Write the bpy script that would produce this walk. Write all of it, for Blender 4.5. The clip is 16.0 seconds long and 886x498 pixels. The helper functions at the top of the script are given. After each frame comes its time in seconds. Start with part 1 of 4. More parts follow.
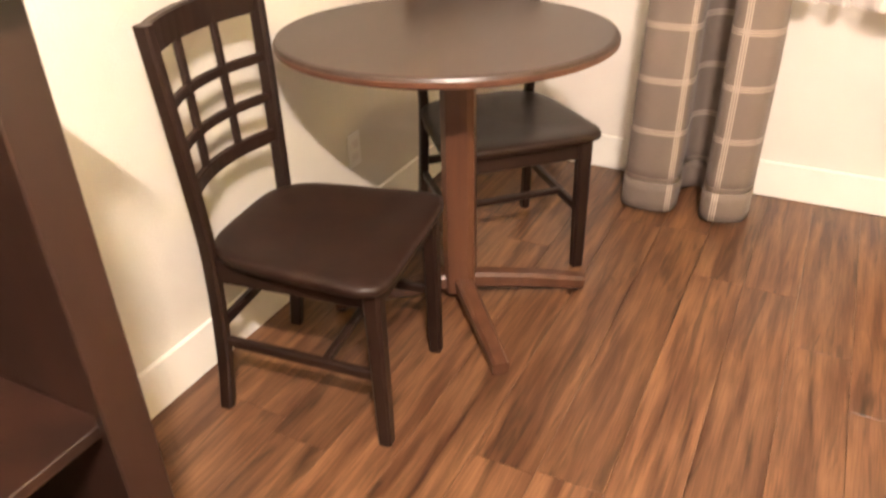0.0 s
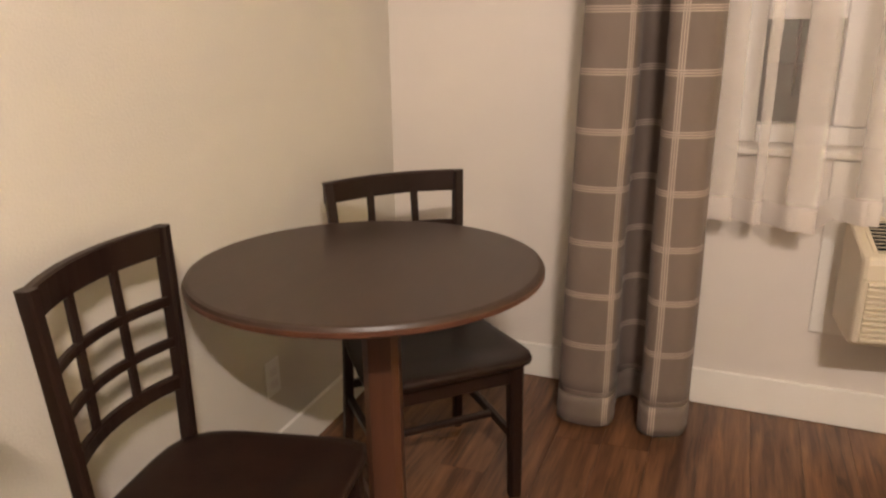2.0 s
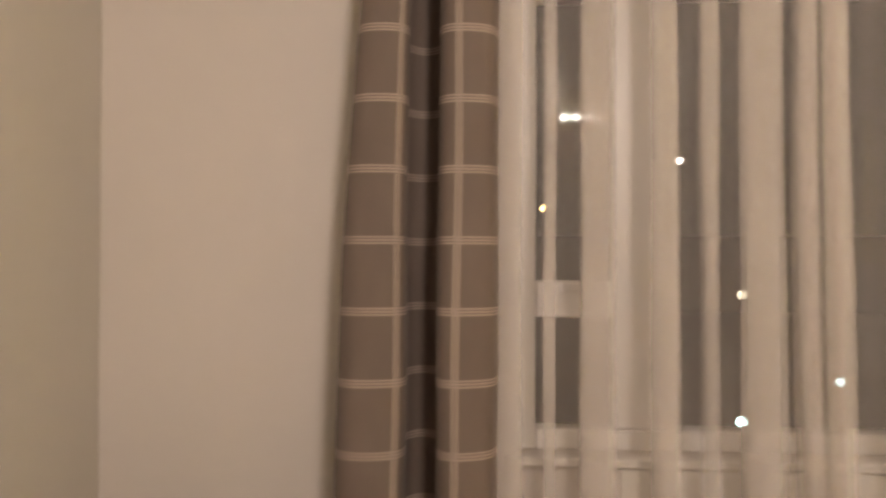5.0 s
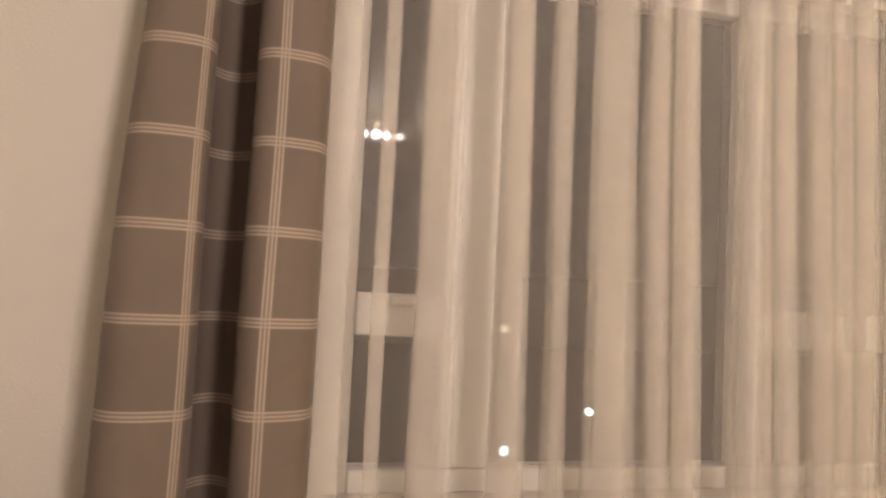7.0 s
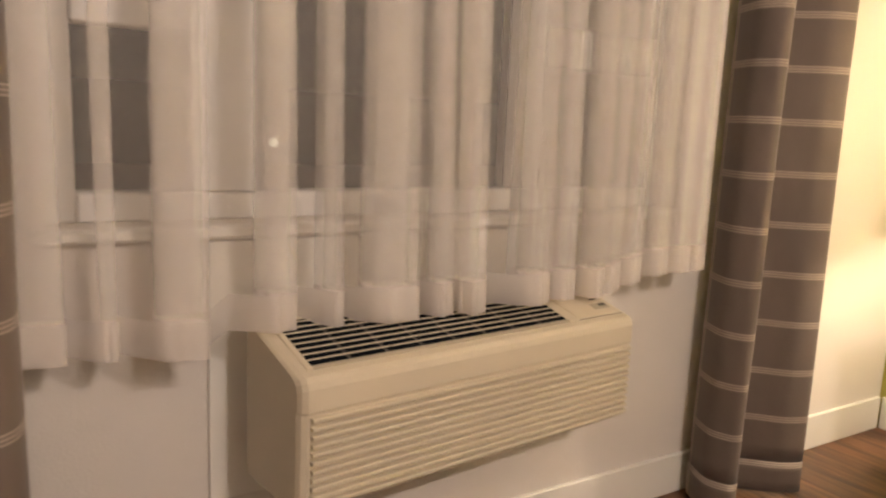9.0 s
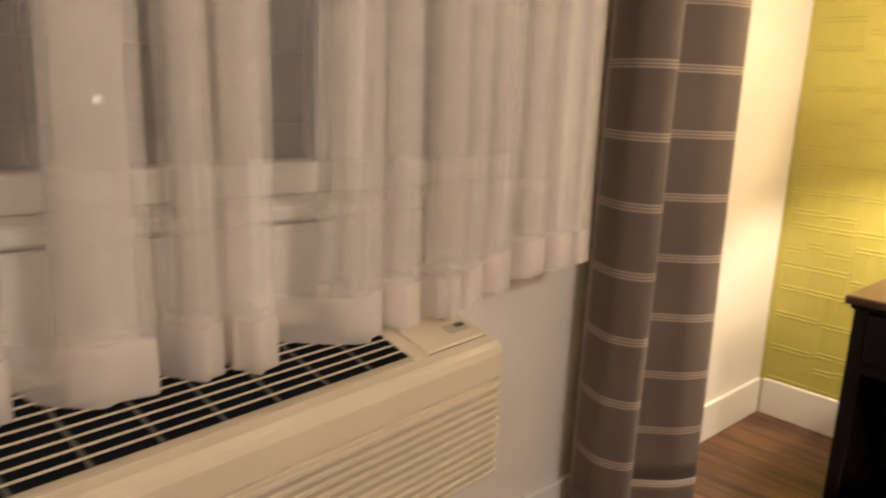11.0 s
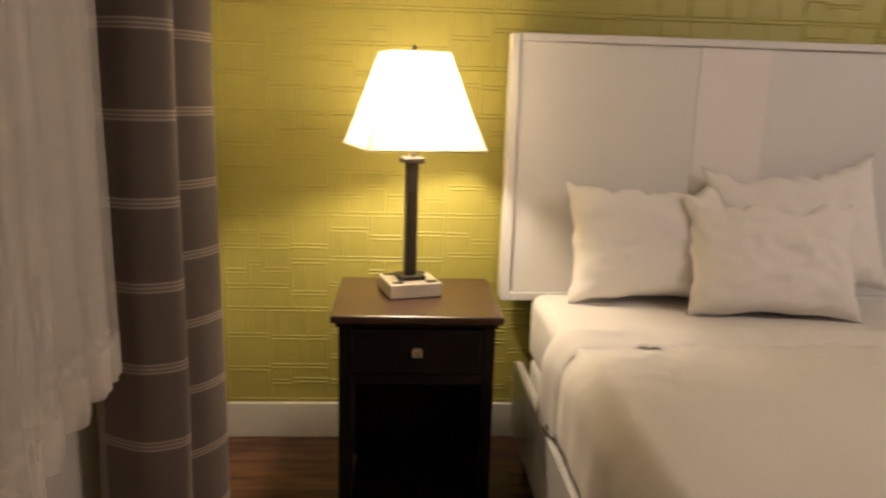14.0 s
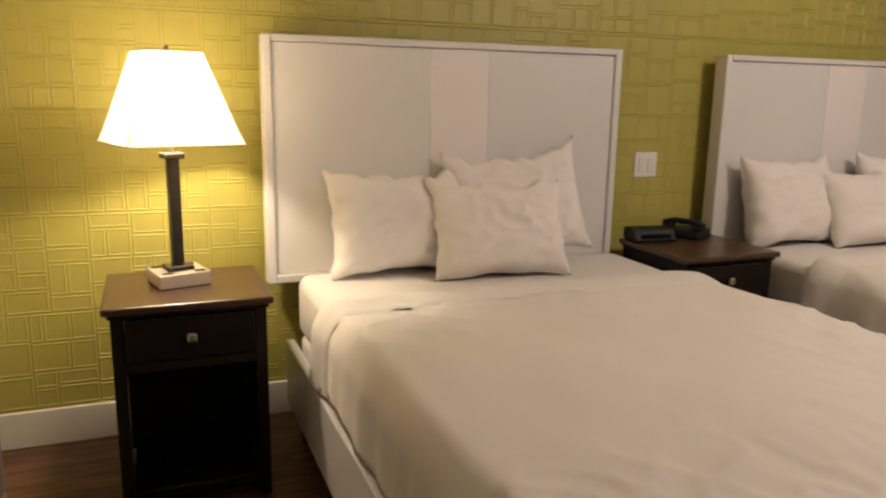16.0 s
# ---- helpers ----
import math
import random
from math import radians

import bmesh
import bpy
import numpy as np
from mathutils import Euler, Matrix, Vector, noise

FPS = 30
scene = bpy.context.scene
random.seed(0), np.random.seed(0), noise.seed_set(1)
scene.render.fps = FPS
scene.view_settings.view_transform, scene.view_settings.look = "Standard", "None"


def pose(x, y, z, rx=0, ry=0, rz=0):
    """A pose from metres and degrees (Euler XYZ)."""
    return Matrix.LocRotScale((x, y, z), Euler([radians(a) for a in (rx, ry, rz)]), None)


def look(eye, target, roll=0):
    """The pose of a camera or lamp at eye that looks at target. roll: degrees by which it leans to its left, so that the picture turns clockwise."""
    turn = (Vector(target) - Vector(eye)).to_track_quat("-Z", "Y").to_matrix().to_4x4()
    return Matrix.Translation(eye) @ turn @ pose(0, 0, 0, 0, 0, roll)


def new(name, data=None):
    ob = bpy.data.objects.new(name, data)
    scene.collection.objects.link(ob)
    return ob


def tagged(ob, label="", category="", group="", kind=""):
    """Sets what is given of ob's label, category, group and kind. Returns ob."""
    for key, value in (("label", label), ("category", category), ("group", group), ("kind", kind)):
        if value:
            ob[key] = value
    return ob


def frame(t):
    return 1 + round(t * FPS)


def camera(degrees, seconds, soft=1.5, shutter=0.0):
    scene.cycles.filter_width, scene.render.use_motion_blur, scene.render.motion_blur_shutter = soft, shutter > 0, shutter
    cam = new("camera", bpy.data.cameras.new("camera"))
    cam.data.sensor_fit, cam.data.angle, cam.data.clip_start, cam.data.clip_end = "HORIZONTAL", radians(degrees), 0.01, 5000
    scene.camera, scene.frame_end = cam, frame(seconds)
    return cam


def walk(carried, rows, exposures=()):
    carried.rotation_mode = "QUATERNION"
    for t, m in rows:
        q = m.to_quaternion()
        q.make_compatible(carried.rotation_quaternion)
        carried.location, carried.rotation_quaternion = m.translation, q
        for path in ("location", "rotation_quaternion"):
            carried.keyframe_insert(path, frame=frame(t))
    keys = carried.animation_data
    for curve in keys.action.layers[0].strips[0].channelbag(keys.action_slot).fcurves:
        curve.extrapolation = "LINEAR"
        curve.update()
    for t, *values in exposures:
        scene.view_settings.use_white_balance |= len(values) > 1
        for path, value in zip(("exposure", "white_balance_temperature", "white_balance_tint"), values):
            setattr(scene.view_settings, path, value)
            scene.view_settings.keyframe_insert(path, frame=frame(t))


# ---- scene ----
cam = camera(61.5, 16.0, 2.2, 0.5)
PATH = [
    (0, (1.28, -2.731, 1.279), (0.484, -1.214, 0.246), -1.5),
    (0.5, (1.238, -2.672, 1.321), (0.498, -1.068, 0.384), -1.3),
    (1, (1.255, -2.646, 1.357), (0.534, -0.972, 0.534), -1.0),
    (1.5, (1.252, -2.623, 1.373), (0.54, -0.892, 0.669), -0.9),
    (2, (1.234, -2.57, 1.376), (0.525, -0.806, 0.757), -0.8),
    (2.5, (1.152, -2.488, 1.402), (0.451, -0.702, 0.835), -0.7),
    (3, (1.167, -2.438, 1.468), (0.479, -0.623, 0.985), -0.9),
    (3.5, (1.172, -2.373, 1.483), (0.663, -0.466, 1.157), -0.3),
    (4, (1.18, -2.281, 1.491), (0.775, -0.335, 1.277), -0.1),
    (4.5, (1.143, -2.207, 1.51), (0.855, -0.231, 1.384), 0.0),
    (5, (1.148, -2.126, 1.5), (1.021, -0.13, 1.52), 0.2),
    (5.2, (1.136, -2.083, 1.501), (1.124, -0.083, 1.553), 0.2),
    (7.5, (1.011, -1.68, 1.372), (1.659, 0.207, 1.511), 3.0),
    (8, (0.976, -1.607, 1.256), (1.873, 0.177, 1.382), 2.3),
    (8.5, (1.0, -1.595, 1.191), (2.026, 0.115, 1.029), 2.6),
    (8.7, (1.049, -1.583, 1.179), (2.068, 0.116, 0.902), 2.4),
    (10.8, (1.522, -1.13, 1.149), (2.777, 0.363, 0.708), 2.6),
    (11, (1.552, -1.098, 1.148), (2.888, 0.326, 0.717), 2.6),
    (11.5, (1.588, -1.003, 1.16), (3.086, 0.257, 0.749), 2.5),
    (12, (1.601, -0.887, 1.187), (3.338, 0.016, 0.78), 2.2),
    (12.5, (1.658, -0.838, 1.187), (3.536, -0.278, 0.789), 2.1),
    (13, (1.711, -0.769, 1.201), (3.647, -0.451, 0.813), 1.7),
    (13.5, (1.686, -0.732, 1.219), (3.642, -0.567, 0.836), 1.5),
    (14, (1.632, -0.622, 1.267), (3.586, -0.752, 0.857), 1.7),
    (14.5, (1.583, -0.597, 1.273), (3.498, -1.004, 0.867), 1.4),
    (15, (1.505, -0.594, 1.279), (3.382, -1.15, 0.87), 1.2),
    (15.5, (1.433, -0.588, 1.28), (3.285, -1.221, 0.868), 1.1),
    (16, (1.39, -0.591, 1.277), (3.206, -1.321, 0.865), 1.1),
]
EXPOSURES = [(0.0, 2.05), (0.5, 1.62), (1.0, 1.15), (1.5, 0.85), (2.5, 0.65), (4.0, 0.3), (5.2, 0.15), (7.5, 0.5), (8.5, 0.4), (11.0, 0.2), (12.0, -0.05), (12.5, -0.5), (13.5, -0.9), (14.5, -1.0), (16.0, -0.8)]
walk(cam, [(t, look(eye, target, roll)) for t, eye, target, roll in PATH], EXPOSURES)

# ---- light ----
world = bpy.data.worlds.new("night")
scene.world = world
world.use_nodes = True
world.node_tree.nodes["Background"].inputs[0].default_value = (0.16, 0.17, 0.165, 1)
world.node_tree.nodes["Background"].inputs[1].default_value = 0.05


def lamp(name, kind, where, watts, colour, size):
    data = bpy.data.lights.new(name, kind)
    data.energy, data.color = watts, colour
    if kind == "AREA":
        data.shape, data.size = "DISK", size
    else:
        data.shadow_soft_size = size
    ob = new(name, data)
    ob.location = where
    return ob


for k in (-0.135, -0.045, 0.045, 0.135):
    lamp("ceiling_bulb", "POINT", (1.84 + k, -3.3, 2.545), 39, (1.0, 0.835, 0.74), 0.018)
lamp("table_lamp_bulb", "POINT", (3.86, -0.67, 1.262), 43, (1.0, 0.815, 0.605), 0.035)

# ---- materials ----


def mat(name, colour, rough=0.5, metal=0.0, second=None, scale=8.0, stretch=(1, 1, 1), bump=0.0, bump_scale=60.0,
        spec=0.5, random_amount=0.0, coords="Object"):
    m = bpy.data.materials.new(name)
    m.use_nodes = True
    nt = m.node_tree
    b = nt.nodes["Principled BSDF"]
    b.inputs["Base Color"].default_value = (*colour, 1)
    b.inputs["Roughness"].default_value = rough
    b.inputs["Metallic"].default_value = metal
    b.inputs["Specular IOR Level"].default_value = spec
    tc = nt.nodes.new("ShaderNodeTexCoord")
    mp = nt.nodes.new("ShaderNodeMapping")
    mp.inputs["Scale"].default_value = stretch
    nt.links.new(tc.outputs[coords], mp.inputs[0])
    if second:
        n = nt.nodes.new("ShaderNodeTexNoise")
        n.inputs["Scale"].default_value, n.inputs["Detail"].default_value = scale, 6
        nt.links.new(mp.outputs[0], n.inputs["Vector"])
        r = nt.nodes.new("ShaderNodeValToRGB")
        r.color_ramp.elements[0].position, r.color_ramp.elements[1].position = 0.35, 0.68
        r.color_ramp.elements[0].color, r.color_ramp.elements[1].color = (*colour, 1), (*second, 1)
        nt.links.new(n.outputs["Fac"], r.inputs[0])
        out = r.outputs[0]
        if random_amount:
            info = nt.nodes.new("ShaderNodeObjectInfo")
            rng = nt.nodes.new("ShaderNodeMapRange")
            rng.inputs["To Min"].default_value, rng.inputs["To Max"].default_value = 1 - random_amount, 1 + random_amount
            nt.links.new(info.outputs["Random"], rng.inputs["Value"])
            hsv = nt.nodes.new("ShaderNodeHueSaturation")
            nt.links.new(rng.outputs[0], hsv.inputs["Value"])
            nt.links.new(out, hsv.inputs["Color"])
            out = hsv.outputs[0]
        nt.links.new(out, b.inputs["Base Color"])
    if bump:
        n2 = nt.nodes.new("ShaderNodeTexNoise")
        n2.inputs["Scale"].default_value, n2.inputs["Detail"].default_value = bump_scale, 4
        nt.links.new(mp.outputs[0], n2.inputs["Vector"])
        bp = nt.nodes.new("ShaderNodeBump")
        bp.inputs["Strength"].default_value, bp.inputs["Distance"].default_value = bump, 0.004
        nt.links.new(n2.outputs["Fac"], bp.inputs["Height"])
        nt.links.new(bp.outputs[0], b.inputs["Normal"])
    return m


# North and west walls share one cream; their uneven light is in these colours.
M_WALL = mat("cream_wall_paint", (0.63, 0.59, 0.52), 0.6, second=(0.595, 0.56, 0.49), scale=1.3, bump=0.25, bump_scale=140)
M_NORTH = mat("cream_wall_paint_lit", (0.71, 0.655, 0.595), 0.6, second=(0.675, 0.625, 0.565), scale=1.3, bump=0.25, bump_scale=140)
M_CEIL = mat("ceiling_paint", (0.66, 0.63, 0.57), 0.8, second=(0.62, 0.59, 0.53), scale=2, bump=0.5, bump_scale=90)
M_GREEN = mat("green_wallpaper", (0.42, 0.375, 0.085), 0.42, second=(0.38, 0.34, 0.072), scale=2.2, bump=0.3, bump_scale=220)
M_TRIM = mat("white_trim_paint", (0.8, 0.77, 0.71), 0.38, second=(0.76, 0.73, 0.66), scale=3, bump=0.08, bump_scale=60)
M_VINYL = mat("white_vinyl", (0.8, 0.78, 0.75), 0.35, second=(0.77, 0.75, 0.71), scale=5)
M_CHAIR = mat("dark_espresso_wood", (0.013, 0.0058, 0.004), 0.40, second=(0.021, 0.0095, 0.006), scale=14, stretch=(1, 1, 0.15), bump=0.06, bump_scale=80, spec=0.28)
M_TABLE = mat("table_laminate", (0.034, 0.020, 0.014), 0.36, second=(0.042, 0.024, 0.016), scale=16, stretch=(1, 0.12, 1), bump=0.04, spec=0.4)
M_LEG = mat("brown_table_wood", (0.06, 0.024, 0.013), 0.38, second=(0.095, 0.038, 0.019), scale=18, stretch=(1, 1, 0.1), bump=0.06)
M_CAB = mat("brown_cabinet_wood", (0.016, 0.007, 0.0045), 0.42, second=(0.03, 0.012, 0.007), scale=12, stretch=(1, 1, 0.12), bump=0.06)
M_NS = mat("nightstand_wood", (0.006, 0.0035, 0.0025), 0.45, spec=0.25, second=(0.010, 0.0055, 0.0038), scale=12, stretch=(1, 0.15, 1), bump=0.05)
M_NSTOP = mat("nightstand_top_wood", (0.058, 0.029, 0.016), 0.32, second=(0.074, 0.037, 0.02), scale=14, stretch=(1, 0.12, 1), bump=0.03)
M_AC = mat("beige_plastic", (0.60, 0.525, 0.40), 0.42, second=(0.57, 0.495, 0.375), scale=4, bump=0.05, bump_scale=300)
M_ACSIDE = mat("grey_beige_metal", (0.40, 0.35, 0.26), 0.5, second=(0.37, 0.32, 0.24), scale=5)
M_DARK = mat("matte_black_for_shade_and_print", (0.008, 0.009, 0.011), 0.8, spec=0.0)
M_GREY = mat("grey_plastic_and_slot_shade", (0.11, 0.10, 0.09), 0.5, second=(0.09, 0.085, 0.075), scale=10, spec=0.0)
M_BLACK = mat("black_plastic", (0.010, 0.010, 0.011), 0.55, spec=0.25, second=(0.018, 0.018, 0.019), scale=20)
M_LAMPM = mat("dark_bronze_metal", (0.030, 0.024, 0.018), 0.35, metal=0.3, second=(0.045, 0.036, 0.026), scale=20)
M_STEEL = mat("brushed_nickel", (0.62, 0.56, 0.46), 0.34, metal=1.0, second=(0.55, 0.5, 0.41), scale=60, stretch=(1, 0.05, 1))
M_BLOCK = mat("pale_satin_metal", (0.72, 0.66, 0.56), 0.45, metal=0.25, second=(0.66, 0.60, 0.5), scale=30)
M_SHEET = mat("white_cotton_sheet", (0.80, 0.765, 0.725), 0.85, second=(0.775, 0.74, 0.70), scale=3, bump=0.35, bump_scale=18)
M_DUVET = mat("white_duvet_cotton", (0.80, 0.76, 0.71), 0.82, second=(0.77, 0.73, 0.68), scale=2.5, bump=0.35, bump_scale=14)
M_PILLOW = mat("white_pillow_cotton", (0.81, 0.775, 0.735), 0.85, second=(0.79, 0.755, 0.715), scale=4, bump=0.3, bump_scale=20)
M_HB = mat("white_lacquer_board", (0.70, 0.68, 0.66), 0.33, second=(0.675, 0.655, 0.635), scale=2, bump=0.03)
M_HBC = mat("white_gloss_board", (0.80, 0.76, 0.74), 0.2, second=(0.78, 0.74, 0.71), scale=2)
M_FLOOR = mat("walnut_laminate_plank", (0.080, 0.032, 0.015), 0.36, second=(0.212, 0.102, 0.048), scale=2.8, stretch=(13, 1.0, 1), bump=0.08, bump_scale=20, random_amount=0.12)
M_GAP = mat("dark_floor_joint", (0.02, 0.010, 0.006), 0.7)
M_ASPHALT = mat("asphalt", (0.045, 0.045, 0.047), 0.85, second=(0.06, 0.06, 0.06), scale=4, bump=0.4, bump_scale=50)
M_CONC = mat("teal_grey_stucco", (0.16, 0.22, 0.22), 0.8, second=(0.13, 0.18, 0.18), scale=1.5, bump=0.3)

# planks take a random offset of their grain
nt = M_FLOOR.node_tree
mapping = next(n for n in nt.nodes if n.type == "MAPPING")
info = nt.nodes.new("ShaderNodeObjectInfo")
mul = nt.nodes.new("ShaderNodeMath")
mul.operation = "MULTIPLY"
mul.inputs[1].default_value = 40
nt.links.new(info.outputs["Random"], mul.inputs[0])
nt.links.new(mul.outputs[0], mapping.inputs["Location"])


def streak(vec_scale, size, low, high, factor, warp):
    """Darkens the planks along the grain: fine pores and dark heartwood streaks."""
    shader = nt.nodes["Principled BSDF"]
    source = shader.inputs["Base Color"].links[0].from_socket
    mp = nt.nodes.new("ShaderNodeMapping")
    mp.inputs["Scale"].default_value = vec_scale
    nt.links.new(mul.outputs[0], mp.inputs["Location"])
    nt.links.new(next(n for n in nt.nodes if n.type == "TEX_COORD").outputs["Object"], mp.inputs[0])
    n = nt.nodes.new("ShaderNodeTexNoise")
    n.inputs["Scale"].default_value, n.inputs["Detail"].default_value, n.inputs["Distortion"].default_value = size, 5, warp
    nt.links.new(mp.outputs[0], n.inputs["Vector"])
    r = nt.nodes.new("ShaderNodeMapRange")
    r.inputs["From Min"].default_value, r.inputs["From Max"].default_value = low, high
    r.inputs["To Min"].default_value, r.inputs["To Max"].default_value = factor, 1.0
    nt.links.new(n.outputs["Fac"], r.inputs["Value"])
    hsv = nt.nodes.new("ShaderNodeHueSaturation")
    nt.links.new(r.outputs[0], hsv.inputs["Value"])
    nt.links.new(source, hsv.inputs["Color"])
    nt.links.new(hsv.outputs[0], shader.inputs["Base Color"])


streak((8, 0.8, 1), 3.2, 0.33, 0.45, 0.45, 1.4)
streak((60, 2.5, 1), 4.0, 0.3, 0.6, 0.68, 0.3)


def glow(name, colour, strength):
    m = bpy.data.materials.new(name)
    m.use_nodes = True
    b = m.node_tree.nodes["Principled BSDF"]
    b.inputs["Base Color"].default_value = (*colour, 1)
    b.inputs["Emission Color"].default_value = (*colour, 1)
    b.inputs["Emission Strength"].default_value = strength
    return m


def cloth(name, colour, clear, pass_light, bump_scale=500.0):
    """A thin woven cloth: part open, part scattering to both sides."""
    m = bpy.data.materials.new(name)
    m.use_nodes = True
    nt = m.node_tree
    nt.nodes.clear()
    out = nt.nodes.new("ShaderNodeOutputMaterial")
    d, t, mix = nt.nodes.new("ShaderNodeBsdfDiffuse"), nt.nodes.new("ShaderNodeBsdfTranslucent"), nt.nodes.new("ShaderNodeMixShader")
    n = nt.nodes.new("ShaderNodeTexNoise")
    n.inputs["Scale"].default_value = 30
    tc = nt.nodes.new("ShaderNodeTexCoord")
    mp = nt.nodes.new("ShaderNodeMapping")
    mp.inputs["Scale"].default_value = (1, 1, 0.06)
    nt.links.new(tc.outputs["Object"], mp.inputs[0])
    nt.links.new(mp.outputs[0], n.inputs["Vector"])
    ramp = nt.nodes.new("ShaderNodeValToRGB")
    ramp.color_ramp.elements[0].color = (*[c * 0.94 for c in colour], 1)
    ramp.color_ramp.elements[1].color = (*colour, 1)
    nt.links.new(n.outputs["Fac"], ramp.inputs[0])
    for s in (d, t):
        nt.links.new(ramp.outputs[0], s.inputs[0])
    mix.inputs[0].default_value = pass_light
    nt.links.new(d.outputs[0], mix.inputs[1])
    nt.links.new(t.outputs[0], mix.inputs[2])
    last = mix
    if clear:
        tr, mix2 = nt.nodes.new("ShaderNodeBsdfTransparent"), nt.nodes.new("ShaderNodeMixShader")
        mix2.inputs[0].default_value = clear
        nt.links.new(mix.outputs[0], mix2.inputs[1])
        nt.links.new(tr.outputs[0], mix2.inputs[2])
        last = mix2
    nt.links.new(last.outputs[0], out.inputs[0])
    return m


M_SHEER = cloth("sheer_voile", (0.92, 0.85, 0.785), 0.75, 0.2)
M_HEM = cloth("sheer_hem_voile", (0.88, 0.815, 0.76), 0.52, 0.25)
M_SEAM = cloth("lampshade_seam", (0.6, 0.5, 0.36), 0.0, 0.12)
M_SHADE = cloth("lampshade_linen", (0.9, 0.84, 0.7), 0.0, 0.42)


def drape_material(name, first, pitch, base, line, along, step):
    """Taupe cloth with triple woven lines: across at every pitch of the height, along at set widths (UV in metres)."""
    m = mat(name, base, 0.75, second=tuple(c * 0.86 for c in base), scale=9, stretch=(1, 1, 0.4), bump=0.15, bump_scale=400)
    nt = m.node_tree
    b = nt.nodes["Principled BSDF"]
    b.inputs["Sheen Weight"].default_value = 0.08
    source = b.inputs["Base Color"].links[0].from_socket
    uv = nt.nodes.new("ShaderNodeUVMap")
    sep = nt.nodes.new("ShaderNodeSeparateXYZ")
    nt.links.new(uv.outputs[0], sep.inputs[0])

    def op(kind, a, c=None):
        n = nt.nodes.new("ShaderNodeMath")
        n.operation = kind
        for i, v in enumerate((a, c)):
            if v is None:
                continue
            if isinstance(v, (int, float)):
                n.inputs[i].default_value = v
            else:
                nt.links.new(v, n.inputs[i])
        return n.outputs[0]

    def lines(socket, start, step):
        f = op("MODULO", op("ADD", op("SUBTRACT", socket, start), step * 40 + step / 2), step)
        f = op("ABSOLUTE", op("SUBTRACT", f, step / 2))
        inner = op("LESS_THAN", f, 0.0016)
        outer = op("MULTIPLY", op("GREATER_THAN", f, 0.0062), op("LESS_THAN", f, 0.0094))
        soft = op("MULTIPLY", op("LESS_THAN", f, 0.0105), 0.28)
        return op("MAXIMUM", op("MAXIMUM", inner, outer), soft)
    fac = op("MAXIMUM", lines(sep.outputs[1], first, pitch), lines(sep.outputs[0], along, step))
    mix = nt.nodes.new("ShaderNodeMixRGB")
    nt.links.new(fac, mix.inputs[0])
    nt.links.new(source, mix.inputs[1])
    mix.inputs[2].default_value = (*line, 1)
    nt.links.new(mix.outputs[0], b.inputs["Base Color"])
    return m


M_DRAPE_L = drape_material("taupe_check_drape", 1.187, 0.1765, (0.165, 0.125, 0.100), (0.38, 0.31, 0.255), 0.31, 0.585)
# Same fabric as the left drape, with the shade beside the lamp darkened in.
M_DRAPE_R = drape_material("taupe_check_drape_shaded", 0.897, 0.158, (0.130, 0.096, 0.075), (0.34, 0.27, 0.215), 0.012, 2.0)

M_GLASS = bpy.data.materials.new("window_glass")
M_GLASS.use_nodes = True
g = M_GLASS.node_tree
g.nodes.clear()
go, gt, gg, gm, gf = (g.nodes.new(k) for k in ("ShaderNodeOutputMaterial", "ShaderNodeBsdfTransparent", "ShaderNodeBsdfGlossy", "ShaderNodeMixShader", "ShaderNodeFresnel"))
gg.inputs["Roughness"].default_value = 0.02
gf.inputs[0].default_value = 1.5
g.links.new(gf.outputs[0], gm.inputs[0])
g.links.new(gt.outputs[0], gm.inputs[1])
g.links.new(gg.outputs[0], gm.inputs[2])
g.links.new(gm.outputs[0], go.inputs[0])

# ---- building helpers ----


def mesh_of(name, bm, material, smooth=False):
    bmesh.ops.recalc_face_normals(bm, faces=bm.faces)
    me = bpy.data.meshes.new(name)
    bm.to_mesh(me)
    bm.free()
    me.materials.append(material)
    for p in me.polygons:
        p.use_smooth = smooth
    return me


def part(name, bm, material, parent=None, label="", smooth=False):
    ob = new(name, mesh_of(name, bm, material, smooth))
    ob.parent = parent
    return tagged(ob, label)


def base(name, where, turn=0, label="", category="", group="", kind=""):
    ob = new(name)
    ob.matrix_world = pose(*where, 0, 0, turn)
    return tagged(ob, label, category, group, kind)


def box(x0, x1, y0, y1, z0, z1, bevel=0.0, bm=None, segments=1):
    own = bmesh.new()
    bmesh.ops.create_cube(own, size=1, matrix=Matrix.LocRotScale(((x0 + x1) / 2, (y0 + y1) / 2, (z0 + z1) / 2), None, (x1 - x0, y1 - y0, z1 - z0)))
    if bevel:
        bmesh.ops.bevel(own, geom=own.edges[:], offset=bevel, segments=segments, affect="EDGES", profile=0.5)
    if bm is None:
        return own
    me = bpy.data.meshes.new("tmp")
    own.to_mesh(me)
    own.free()
    bm.from_mesh(me)
    bpy.data.meshes.remove(me)
    return bm


